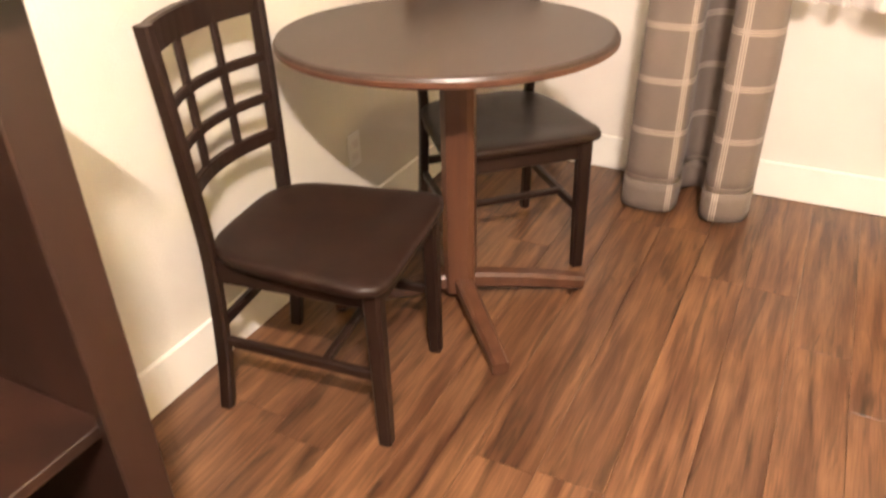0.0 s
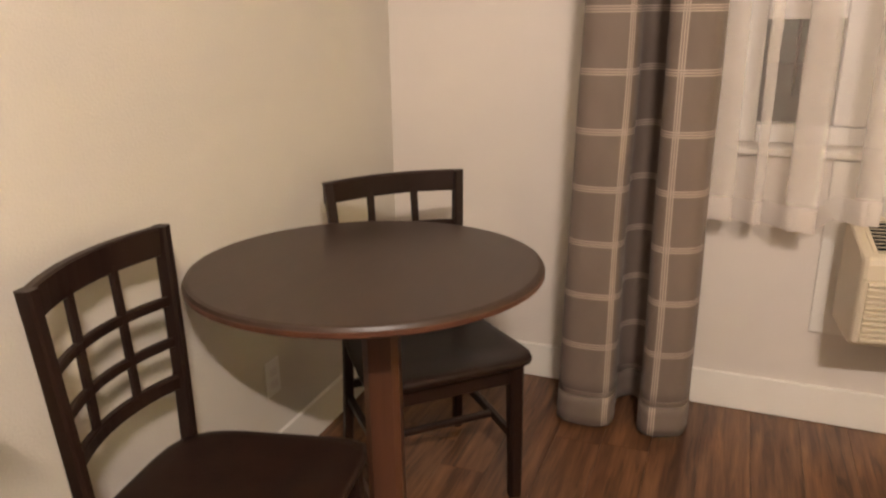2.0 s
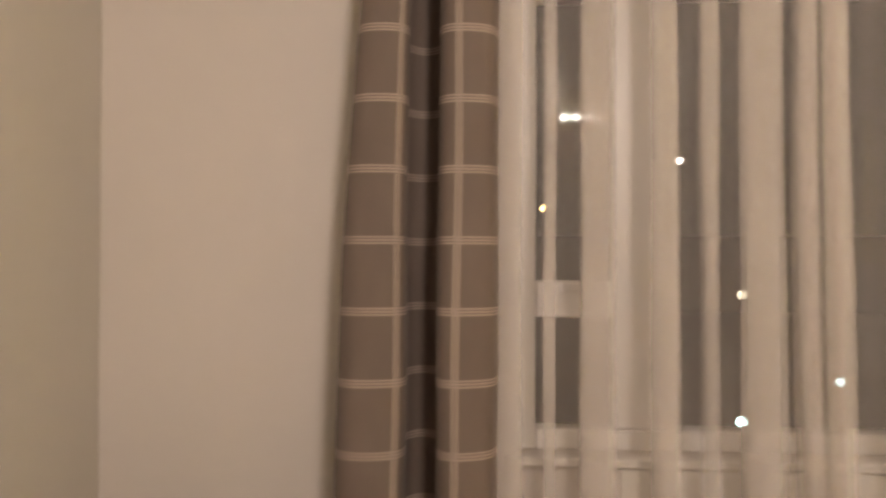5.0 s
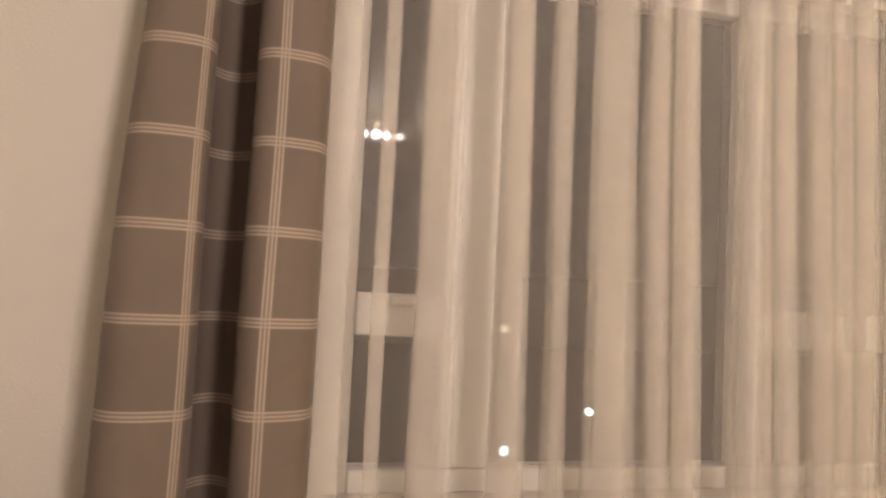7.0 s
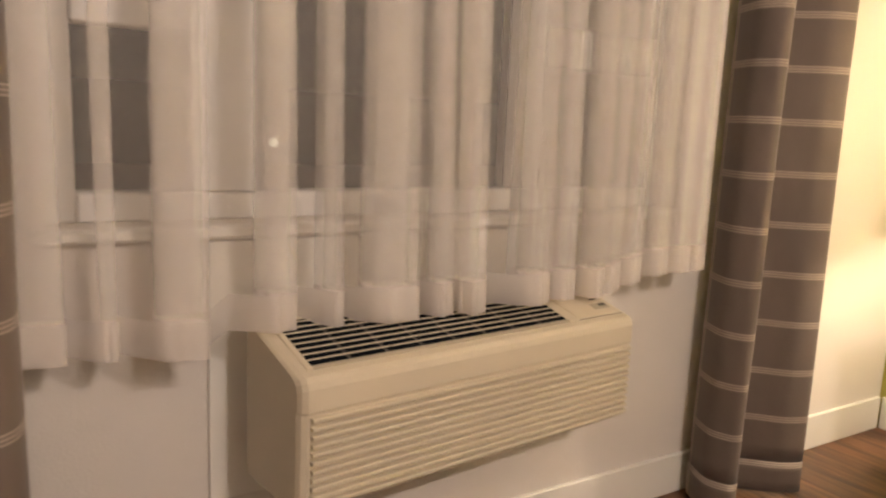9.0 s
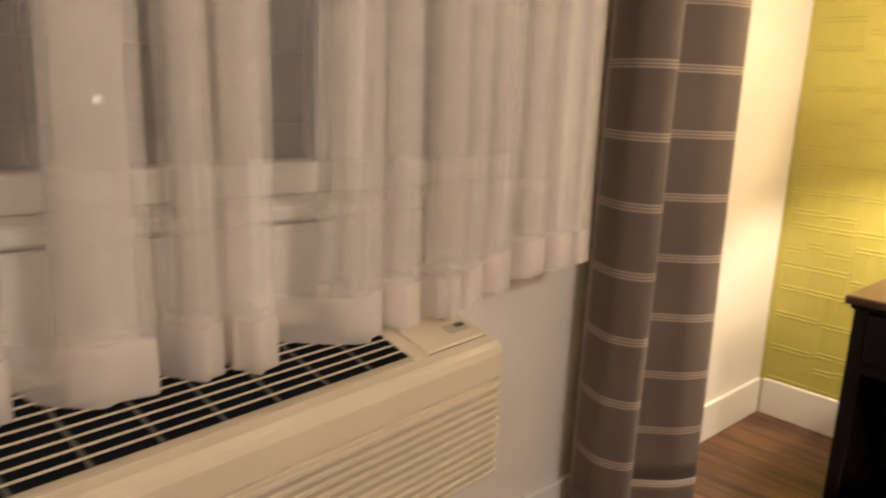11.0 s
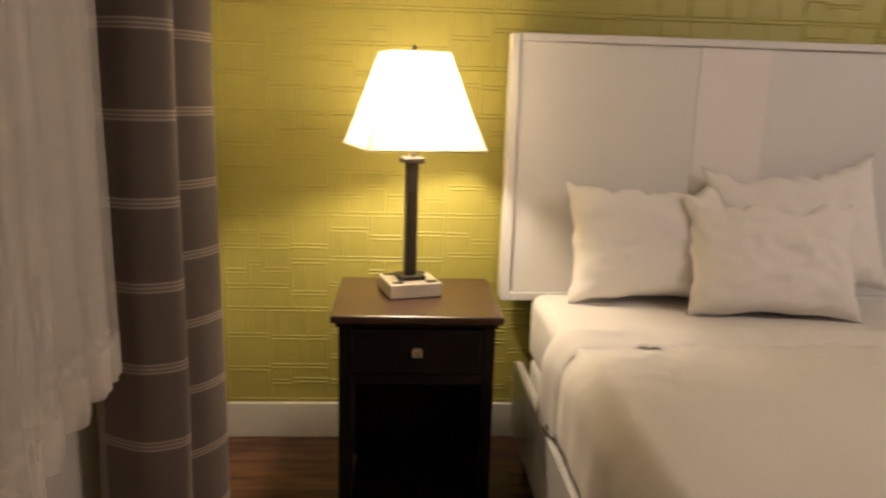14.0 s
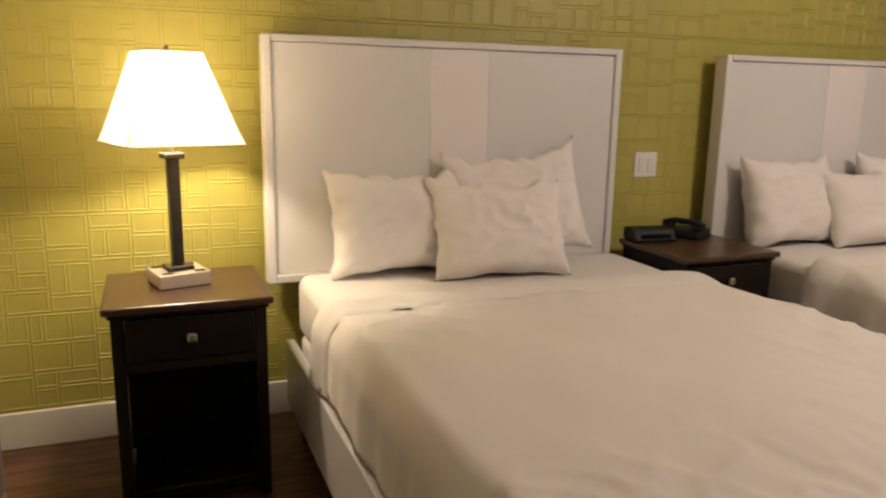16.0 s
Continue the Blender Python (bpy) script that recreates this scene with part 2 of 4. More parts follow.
def sweep(points, width, depth, side=(0, 1, 0), taper=1.0, bm=None):
    """A bar of rectangular section along points; width runs along side."""
    bm = bm or bmesh.new()
    pts = [Vector(p) for p in points]
    side = Vector(side).normalized()
    rings = []
    for i, p in enumerate(pts):
        d = (pts[min(i + 1, len(pts) - 1)] - pts[max(i - 1, 0)]).normalized()
        other = d.cross(side).normalized()
        k = 1 + (taper - 1) * i / (len(pts) - 1)
        w, h, c = width / 2 * k, depth / 2 * k, 0.18 * min(width, depth) * k
        ring = []
        for a, b2 in ((w - c, h), (w, h - c), (w, -h + c), (w - c, -h), (-w + c, -h), (-w, -h + c), (-w, h - c), (-w + c, h)):
            ring.append(bm.verts.new(p + side * a + other * b2))
        rings.append(ring)
    for a, b2 in zip(rings, rings[1:]):
        for i in range(8):
            bm.faces.new((a[i], a[(i + 1) % 8], b2[(i + 1) % 8], b2[i]))
    bm.faces.new(rings[0])
    bm.faces.new(rings[-1])
    return bm


def lathe(profile, segments=48, bm=None):
    bm = bm or bmesh.new()
    rings = [[bm.verts.new((r * math.cos(2 * math.pi * k / segments), r * math.sin(2 * math.pi * k / segments), z)) for k in range(segments)] for r, z in profile]
    for a, b2 in zip(rings, rings[1:]):
        for k in range(segments):
            bm.faces.new((a[k], a[(k + 1) % segments], b2[(k + 1) % segments], b2[k]))
    bm.faces.new(rings[0])
    bm.faces.new(rings[-1])
    return bm


def grid(nu, nv, f, uv=None):
    """A sheet of nu x nv cells; f(u, v) gives the place."""
    bm = bmesh.new()
    vs = [[bm.verts.new(f(i / nu, j / nv)) for j in range(nv + 1)] for i in range(nu + 1)]
    layer = bm.loops.layers.uv.new("UVMap") if uv else None
    for i in range(nu):
        for j in range(nv):
            face = bm.faces.new((vs[i][j], vs[i + 1][j], vs[i + 1][j + 1], vs[i][j + 1]))
            if uv:
                for loop, (a, c) in zip(face.loops, ((i, j), (i + 1, j), (i + 1, j + 1), (i, j + 1))):
                    loop[layer].uv = uv(a / nu, c / nv)
    return bm


# ---- the room ----
RX, RY, RZ = 4.24, -6.2, 2.72
WX0, WX1, WZ0, WZ1 = 1.22, 2.90, 0.94, 2.32
bm = bmesh.new()
for a in ((-0.15, WX0, 0, 0.2, -0.05, RZ), (WX1, RX + 0.15, 0, 0.2, -0.05, RZ), (WX0, WX1, 0, 0.2, -0.05, WZ0), (WX0, WX1, 0, 0.2, WZ1, RZ)):
    box(*a, bm=bm)
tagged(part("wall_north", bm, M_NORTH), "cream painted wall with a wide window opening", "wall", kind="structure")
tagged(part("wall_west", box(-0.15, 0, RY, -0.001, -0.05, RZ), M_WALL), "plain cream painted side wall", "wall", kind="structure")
wall_east = tagged(part("wall_east", box(RX, RX + 0.15, RY, -0.001, -0.05, RZ), M_GREEN), "olive green embossed wallpaper wall behind the beds", "wall", kind="structure")
tagged(part("wall_south", box(-0.15, RX + 0.15, RY - 0.15, RY - 0.001, -0.05, RZ), M_WALL), "plain cream painted end wall", "wall", kind="structure")
tagged(part("ceiling", box(-0.15, RX + 0.15, RY - 0.15, 0.2, RZ + 0.002, RZ + 0.1), M_CEIL), "white painted ceiling", "ceiling", kind="structure")


def baseboard(x0, x1, y0, y1):
    tagged(part("baseboard", box(x0, x1, y0, y1, 0.0, 0.135, 0.003), M_TRIM), "white painted baseboard along the wall", "baseboard", kind="structure")


baseboard(0.001, 0.016, RY + 0.02, -0.018)
baseboard(0.001, RX - 0.018, -0.016, -0.001)
baseboard(RX - 0.016, RX - 0.001, RY + 0.02, -0.018)

# embossed ridges of the wallpaper
rnd = random.Random(4)
verts, faces = [], []


def ridge(y0, y1, z0, z1, h=0.0017):
    n, x = len(verts), RX - 0.0002
    my, mz = (y0 + y1) / 2, (z0 + z1) / 2
    if y1 - y0 > z1 - z0:
        verts.extend(((x, y0, z0), (x, y1, z0), (x, y1, z1), (x, y0, z1), (x - h, y0 + 0.003, mz), (x - h, y1 - 0.003, mz)))
        faces.extend(((n, n + 1, n + 5, n + 4), (n + 2, n + 3, n + 4, n + 5), (n, n + 4, n + 3), (n + 1, n + 2, n + 5)))
    else:
        verts.extend(((x, y0, z0), (x, y1, z0), (x, y1, z1), (x, y0, z1), (x - h, my, z0 + 0.003), (x - h, my, z1 - 0.003)))
        faces.extend(((n, n + 1, n + 4), (n + 1, n + 2, n + 5, n + 4), (n + 2, n + 3, n + 5), (n + 3, n, n + 4, n + 5)))


def tiles(y0, y1, z0, z1):
    """Splits the wall into uneven rectangles, each outlined by a raised line; flat ones hold a line or two more."""
    w, h = y1 - y0, z1 - z0
    if w > 0.17 or h > 0.14 or (max(w, h) > 0.11 and rnd.random() < 0.45):
        k = rnd.uniform(0.32, 0.68)
        if w * rnd.uniform(0.75, 1.2) > h:
            tiles(y0, y0 + w * k, z0, z1)
            tiles(y0 + w * k, y1, z0, z1)
        else:
            tiles(y0, y1, z0, z0 + h * k)
            tiles(y0, y1, z0 + h * k, z1)
        return
    g, t = 0.0035, 0.0065
    a, b2, c, d = y0 + g, y1 - g, z0 + g, z1 - g
    ridge(a, b2, c, c + t, 0.0028)
    if d - c > 0.022:
        ridge(a, b2, d - t, d, 0.0028)
    if b2 - a > 0.022 and d - c > 0.03:
        ridge(a, a + t, c + t, d - t, 0.0017)
        ridge(b2 - t, b2, c + t, d - t, 0.0017)


z = 0.14
while z < 2.4:
    y = -4.9
    while y < -0.05:
        tiles(y, min(y + 0.41, -0.02), z, z + 0.35)
        y += 0.41
    z += 0.35
me = bpy.data.meshes.new("wallpaper_relief")
me.from_pydata(verts, [], faces)
me.materials.append(M_GREEN)
relief = new("wallpaper_relief", me)
relief.parent = wall_east
tagged(relief, "embossed basket-weave ridges of the wallpaper", kind="stuff")

# ---- window ----


def window():
    win = base("window_1", (0, 0, 0), label="wide white vinyl window with night outside", category="window", kind="structure")
    y0, y1 = 0.06, 0.14
    fr = bmesh.new()
    for a in ((WX0, WX0 + 0.06, WZ0, WZ1), (WX1 - 0.06, WX1, WZ0, WZ1), (WX0 + 0.06, WX1 - 0.06, WZ0, WZ0 + 0.06), (WX0 + 0.06, WX1 - 0.06, WZ1 - 0.06, WZ1), (1.50, 1.64, WZ0 + 0.06, WZ1 - 0.06), (2.33, 2.42, WZ0 + 0.06, WZ1 - 0.06)):
        box(a[0] + 0.001, a[1] - 0.001, y0, y1, a[2] + 0.001, a[3] - 0.001, 0.004, fr)
    part("window_frame", fr, M_VINYL, win)
    for x0, x1 in ((WX0 + 0.06, 1.50), (2.42, WX1 - 0.06)):
        part("meeting_rail", box(x0, x1, y0 - 0.01, y1 - 0.02, 1.325, 1.43, 0.004), M_VINYL, win)
        part("sash_lock", box((x0 + x1) / 2 - 0.03, (x0 + x1) / 2 + 0.03, y0 - 0.03, y0 - 0.012, 1.40, 1.425, 0.004), M_VINYL, win)
    for x0, x1, z0, z1 in ((WX0 + 0.06, 1.50, 1.0, 1.325), (WX0 + 0.06, 1.50, 1.43, 2.26), (1.64, 2.33, 1.0, 2.26), (2.42, 2.84, 1.0, 1.325), (2.42, 2.84, 1.43, 2.26)):
        p = part("pane", box(x0, x1, 0.098, 0.102, z0, z1), M_GLASS, win)
        p.visible_shadow = False
    part("window_sill", box(WX0 - 0.03, WX1 + 0.03, -0.03, 0.06, WZ0 - 0.028, WZ0 - 0.001, 0.006), M_TRIM, win)


window()
tagged(part("trim_panel", box(1.513, 2.60, -0.012, -0.001, 0.33, 0.905, 0.002), M_TRIM), "white painted infill panel under the window", "panel", kind="structure")

# ---- curtains ----


def spline(points, n):
    pts = [Vector((*p, 0)) for p in points]
    pts = [pts[0] * 2 - pts[1]] + pts + [pts[-1] * 2 - pts[-2]]
    out = []
    for i in range(1, len(pts) - 2):
        a, b2, c, d = pts[i - 1:i + 3]
        for k in range(n):
            t = k / n
            out.append(0.5 * (2 * b2 + (c - a) * t + (2 * a - 5 * b2 + 4 * c - d) * t * t + (3 * b2 - a - 3 * c + d) * t ** 3))
    out.append(pts[-2])
    return out


def drape(name, low, high, z0, z1, material, label):
    lo, hi = spline(low, 10), spline(high, 10)
    n = len(lo) - 1
    arc = [0.0]
    for a, b2 in zip(lo, lo[1:]):
        arc.append(arc[-1] + (b2 - a).length)

    def place(u, v):
        i = round(u * n)
        k = 0.4 * v + 0.28 * max(0.0, (v - 0.6) / 0.4) ** 1.3
        p = lo[i].lerp(hi[i], k)
        z = z0 + (z1 - z0) * v
        wob = 0.006 * noise.noise((p.x * 7, z * 1.7, 3.0))
        return (p.x + wob, p.y + wob * 1.5, z)
    thing = base(name, (0, 0, 0), label=label, category="curtain", group="heavy drapes beside the window")
    hem = 0.045
    for piece, v0, v1, rows, thick in (("drape_cloth", hem, 1.0, 42, 0.003), ("hem", 0.0, hem, 3, 0.0055)):
        def spot(u, v):
            return place(u, v0 + (v1 - v0) * v)

        def woven(u, v):
            return (arc[round(u * n)], z0 + (z1 - z0) * (v0 + (v1 - v0) * v))
        ob = part(piece, grid(n, rows, spot, woven), material, thing, smooth=True)
        s = ob.modifiers.new("thickness", "SOLIDIFY")
        s.thickness, s.offset = thick, 0
    return thing


drape("window_drape", [(0.77, -0.17), (0.735, -0.27), (0.78, -0.325), (0.89, -0.315), (0.925, -0.26), (0.915, -0.11), (0.965, -0.06), (1.015, -0.12), (1.01, -0.26), (1.05, -0.315), (1.14, -0.285), (1.165, -0.22), (1.16, -0.16)],
      [(0.895, -0.17), (0.875, -0.22), (0.89, -0.27), (0.945, -0.265), (0.96, -0.22), (0.94, -0.11), (0.985, -0.06), (1.035, -0.12), (1.03, -0.23), (1.07, -0.26), (1.14, -0.25), (1.17, -0.2), (1.165, -0.15)],
      0.012, 2.36, M_DRAPE_L, "taupe checked heavy drape hanging to the floor")
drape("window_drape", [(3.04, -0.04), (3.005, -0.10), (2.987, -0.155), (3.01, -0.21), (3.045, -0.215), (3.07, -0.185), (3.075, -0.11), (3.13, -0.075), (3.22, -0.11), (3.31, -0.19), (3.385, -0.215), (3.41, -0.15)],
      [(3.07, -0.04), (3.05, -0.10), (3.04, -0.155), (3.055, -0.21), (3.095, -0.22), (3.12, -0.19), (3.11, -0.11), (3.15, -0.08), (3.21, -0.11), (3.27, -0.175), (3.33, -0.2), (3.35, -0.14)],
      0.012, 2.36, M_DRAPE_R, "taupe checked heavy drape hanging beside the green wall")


PLEATS = ((1.105, 1.238, 0.035), (1.29, 1.326, 0.03), (1.388, 1.468, 0.05), (1.565, 1.632, 0.055), (1.70, 1.74, 0.045), (1.80, 1.897, 0.06),
          (1.938, 1.988, 0.05), (1.998, 2.064, 0.065), (2.195, 2.262, 0.06), (2.283, 2.345, 0.055), (2.385, 2.44, 0.055), (2.452, 2.507, 0.05),
          (2.53, 2.60, 0.042), (2.632, 2.71, 0.036), (2.735, 2.795, 0.03), (2.81, 2.865, 0.024))


def sheer_curtain():
    """Each pleat doubles back on itself, so that three layers of voile lie there and one between."""
    thing = base("sheer_curtain", (0, 0, 0), label="white translucent sheer curtain with a stitched hem", category="curtain")
    rnd = random.Random(11)
    plan = [(1.085, 0.0)]
    for a, b2, d in PLEATS:
        m, w = (a + b2) / 2, b2 - a
        layers = 7 if 0.05 < w < 0.12 else 5
        for k in range(layers):
            y = d * (-1 + 1.35 * k / (layers - 1))
            ends = (a + rnd.uniform(0.0, 0.2) * w, b2 - rnd.uniform(0.0, 0.2) * w)
            first, last = ends if k % 2 == 0 else ends[::-1]
            plan += [(first, y), (m, y + 0.03 * d), (last, y + 0.08 * d)]
    plan.append((2.885, -0.005))
    line = spline(plan, 4)
    n = len(line) - 1

    def low_edge(x):
        if x < 1.5:
            return 0.735 - 0.02 * (x - 1.1) / 0.4
        if x < 2.45:
            return 0.757
        return 0.757 + 0.03 * min(1, (x - 2.45) / 0.2)

    def place(u, z):
        p = line[round(u * n)]
        down = (2.34 - z) / 1.6
        sway = 0.016 * noise.noise((p.x * 5.3, down * 0.9, 1.0)) * down
        fine = 0.006 * noise.noise((p.x * 23, down * 2.2, 5.0))
        push = 0.045 * max(0, 1 - abs(p.x - 2.0) / 0.55) * max(0, down - 0.35)
        return p.x + sway + fine, -0.13 + p.y * (0.75 + 0.75 * down) + 0.012 * noise.noise((p.x * 9, down * 1.3, 2.0)) - push

    def bottom(u):
        p = line[round(u * n)]
        return low_edge(p.x) + 0.008 * noise.noise((p.x * 6, 3.0, 0.0)) - 0.06 * (p.y + 0.03)

    def body(u, v):
        b0 = bottom(u) + 0.072
        z = b0 + (2.34 - b0) * v
        return (*place(u, z), z)

    def hem(u, v):
        z = bottom(u) + 0.072 * v
        x, y = place(u, z)
        return (x, y - 0.0004, z)
    part("sheer_cloth", grid(n, 34, body), M_SHEER, thing, smooth=True)
    part("hem", grid(n, 2, hem), M_HEM, thing, "denser stitched hem", smooth=True)


sheer_curtain()
rod = base("curtain_rod", (0, 0, 0), label="dark metal curtain rod above the window", category="curtain rod")
part("rod", sweep([(0.72, -0.2, 2.38), (2.0, -0.2, 2.38), (3.45, -0.2, 2.38)], 0.026, 0.026), M_LAMPM, rod)
part("rod", sweep([(1.05, -0.125, 2.355), (2.0, -0.125, 2.355), (2.95, -0.125, 2.355)], 0.014, 0.014), M_LAMPM, rod)
for x in (0.78, 3.40):
    part("bracket", sweep([(x, 0.0, 2.38), (x, -0.1, 2.38), (x, -0.2, 2.38)], 0.02, 0.03, (1, 0, 0)), M_LAMPM, rod)

# ---- air conditioner ----


def air_conditioner():
    """Stands a little askew in its opening; local x runs along the front, y to the wall."""
    ac = base("air_conditioner", (1.585, -0.365, 0), 6.3, "beige wall air conditioner with a black top grille", "air conditioner")
    w, d, z0, zt = 0.922, 0.235, 0.445, 0.714
    prof = [(d, z0), (0.02, z0), (0.004, z0 + 0.012), (0.004, 0.642), (0.0, 0.648), (0.0, 0.690), (0.004, 0.703), (0.013, 0.711), (0.028, zt), (d, zt)]
    bm = bmesh.new()
    ends = []
    for x, k in ((0.0, 0.018), (0.005, 0.007), (0.014, 0.0), (w - 0.014, 0.0), (w - 0.005, 0.007), (w, 0.018)):
        ends.append([bm.verts.new((x, y + (k if y < 0.1 else 0), z - (k * 0.5 if z > 0.68 else 0))) for y, z in prof])
    for a, b2 in zip(ends, ends[1:]):
        for i in range(len(prof)):
            j = (i + 1) % len(prof)
            bm.faces.new((a[i], a[j], b2[j], b2[i]))
    bm.faces.new(ends[0])
    bm.faces.new(ends[-1])
    part("cover", bm, M_AC, ac)
    part("sleeve", box(0.03, w - 0.06, 0.10, d + 0.03, z0 - 0.014, z0 - 0.001, 0.003), M_ACSIDE, ac)
    for k in range(11):
        z = z0 + 0.024 + k * 0.0165
        part("front_louver", sweep([(0.02, 0.001, z), (w / 2, 0.001, z), (w - 0.02, 0.001, z)], 0.017, 0.0085), M_AC, ac)
    gx0, gx1, gy0, gy1 = 0.04, 0.715, 0.042, 0.20
    # A flat black sheet on the cover paints in the shade under the bars.
    part("grille_void", box(gx0, gx1, gy0, gy1, zt - 0.004, zt + 0.0012), M_DARK, ac, "black sheet standing for the shade inside the grille")
    for x, wide in ((gx0 - 0.006, 0.012), (gx1 + 0.008, 0.016)):
        part("grille_rim", sweep([(x, gy0 - 0.008, zt + 0.001), (x, gy1, zt + 0.001)], wide, 0.006, (1, 0, 0)), M_AC, ac)
    part("grille_rim", sweep([(gx0, gy0 - 0.005, zt + 0.001), (gx1, gy0 - 0.005, zt + 0.001)], 0.010, 0.006), M_ACSIDE, ac)
    for k in range(1, 8):
        x = gx0 + (gx1 - gx0) * k / 8
        part("grille_rib", sweep([(x, gy0, zt + 0.0022), (x, gy1, zt + 0.0022)], 0.006, 0.002, (1, 0, 0)), M_GREY, ac)
    for k in range(8):
        y = gy0 + 0.016 + k * 0.0185
        part("grille_bar", sweep([(gx0, y, zt + 0.0042), (gx1, y, zt + 0.0042)], 0.0028, 0.0014), M_AC, ac)
    door = part("control_door", box(0.75, 0.902, 0.036, 0.20, zt - 0.002, zt + 0.004, 0.002), M_AC, ac, "beige control door")
    part("finger_slot", box(0.834, 0.888, 0.058, 0.082, zt + 0.0042, zt + 0.0052), M_ACSIDE, door, "recessed grey finger slot")
    # Small grey box laid on the slot as its painted shadow.
    part("slot_shadow", box(0.861, 0.884, 0.068, 0.078, zt + 0.0054, zt + 0.006), M_GREY, door)
    part("marking", box(0.854, 0.882, 0.099, 0.103, zt + 0.0042, zt + 0.0052), M_DARK, door, "small black printed marking")
    part("door_seam", box(0.75, 0.902, 0.0325, 0.0345, zt - 0.001, zt + 0.0008), M_GREY, door)
    # the top rises towards the wall
    for ob in [*ac.children, *door.children]:
        for vert in ob.data.vertices:
            if vert.co.z > 0.70 and vert.co.y > 0.03:
                vert.co.z += 0.28 * (vert.co.y - 0.03)


air_conditioner()

# ---- dining corner ----


def dining_chair(where, turn, label, top=0.925, lean=0.035):
    ch = base("dining_chair", where, turn, label, "chair", "chairs round the table")
    def bowed(y, half, bow):
        return -bow * (1 - (y / half) ** 2)
    seat = 0.45

    def back_x(z):
        if z < seat:
            return -0.205 - 0.03 * ((seat - z) / seat) ** 2.2
        k = (z - seat) / (top - seat)
        return -0.205 - lean * k ** 1.4
    for s in (-1, 1):
        path = [(back_x(z), s * (0.168 + 0.024 * max(0, (z - seat) / 0.47) + 0.012 * max(0, (seat - z) / seat)), z) for z in [i * top / 18 for i in range(19)]]
        part("back_post", sweep(path, 0.026, 0.034), M_CHAIR, ch)
        part("front_leg", sweep([(0.185, s * 0.175, 0.425), (0.188, s * 0.177, 0.2), (0.19, s * 0.178, 0.0)], 0.041, 0.041, taper=0.8), M_CHAIR, ch)
        part("side_apron", box(-0.19, 0.175, s * 0.165 - 0.01, s * 0.165 + 0.01, 0.37, 0.428, 0.003), M_CHAIR, ch)
        part("side_stretcher", sweep([(-0.2, s * 0.172, 0.205), (0.0, s * 0.174, 0.20), (0.185, s * 0.176, 0.195)], 0.018, 0.026), M_CHAIR, ch)
    part("front_apron", box(0.172, 0.194, -0.165, 0.165, 0.37, 0.428, 0.003), M_CHAIR, ch)
    part("back_apron", box(-0.212, -0.192, -0.153, 0.153, 0.37, 0.428, 0.003), M_CHAIR, ch)
    part("front_stretcher", sweep([(0.05, -0.17, 0.20), (0.05, 0.17, 0.20)], 0.02, 0.02, (1, 0, 0)), M_CHAIR, ch)
    part("back_stretcher", sweep([(back_x(0.25), -0.165, 0.25), (back_x(0.25), 0.165, 0.25)], 0.018, 0.026, (1, 0, 0)), M_CHAIR, ch)

    def seat_at(u, v):
        a, r = 2 * math.pi * u, v
        c, s2 = math.cos(a), math.sin(a)
        e = 9.0 if c > 0 else 4.2
        k = (abs(c) ** e + abs(s2) ** e) ** (-1 / e)
        x, y = c * k * r * 0.225, s2 * k * r * 0.212
        y *= 1 + 0.09 * (x / 0.225)
        dip = -0.014 * (1 - r ** 2) ** 1.2 * (1 if x < 0.15 else 0.7)
        edge = -0.006 * max(0, (r - 0.9) / 0.1) ** 2
        return (x, y, 0.457 + dip + edge)
    bm = bmesh.new()
    nu = 48
    levels = [(r, 0) for r in (0.02, 0.2, 0.4, 0.6, 0.75, 0.88, 0.96, 1.0)] + [(1.0, -0.012), (0.985, -0.022), (0.93, -0.028), (0.05, -0.028)]
    rings = []
    for r, dz in levels:
        ring = []
        for k in range(nu):
            x, y, z = seat_at(k / nu, r)
            ring.append(bm.verts.new((x, y, z if dz == 0 else 0.451 + dz)))
        rings.append(ring)
    for a, b2 in zip(rings, rings[1:]):
        for k in range(nu):
            bm.faces.new((a[k], a[(k + 1) % nu], b2[(k + 1) % nu], b2[k]))
    bm.faces.new(rings[0])
    bm.faces.new(rings[-1])
    part("seat", bm, M_CHAIR, ch, "dark saddle-shaped wooden seat", smooth=True)

    def across(z, w, d, half=0.178, bow=0.042):
        return sweep([(back_x(z) + bowed(y, half, bow), y, z) for y in [half * (i / 6 - 1) for i in range(13)]], d, w, (0, 0, 1))
    part("top_rail", across(top - 0.032, 0.022, 0.064, 0.199, 0.045), M_CHAIR, ch)
    for z in (top - 0.165, top - 0.26):
        part("cross_slat", across(z, 0.014, 0.022), M_CHAIR, ch)
    part("lower_rail", across(top - 0.355, 0.018, 0.034), M_CHAIR, ch)
    for y in (-0.065, 0.065):
        part("upright_slat", sweep([(back_x(z) + bowed(y, 0.178, 0.042), y, z) for z in (top - 0.355, top - 0.26, top - 0.165, top - 0.05)], 0.02, 0.013), M_CHAIR, ch)
    return ch


dining_chair((0.355, -1.535, 0), 8.5, "dark espresso wooden lattice-back chair against the wall", 0.94, 0.018)
dining_chair((0.452, -0.758, 0), -45.6, "dark espresso wooden lattice-back chair in the corner", 0.895).scale = (1.0, 1.08, 1.0)


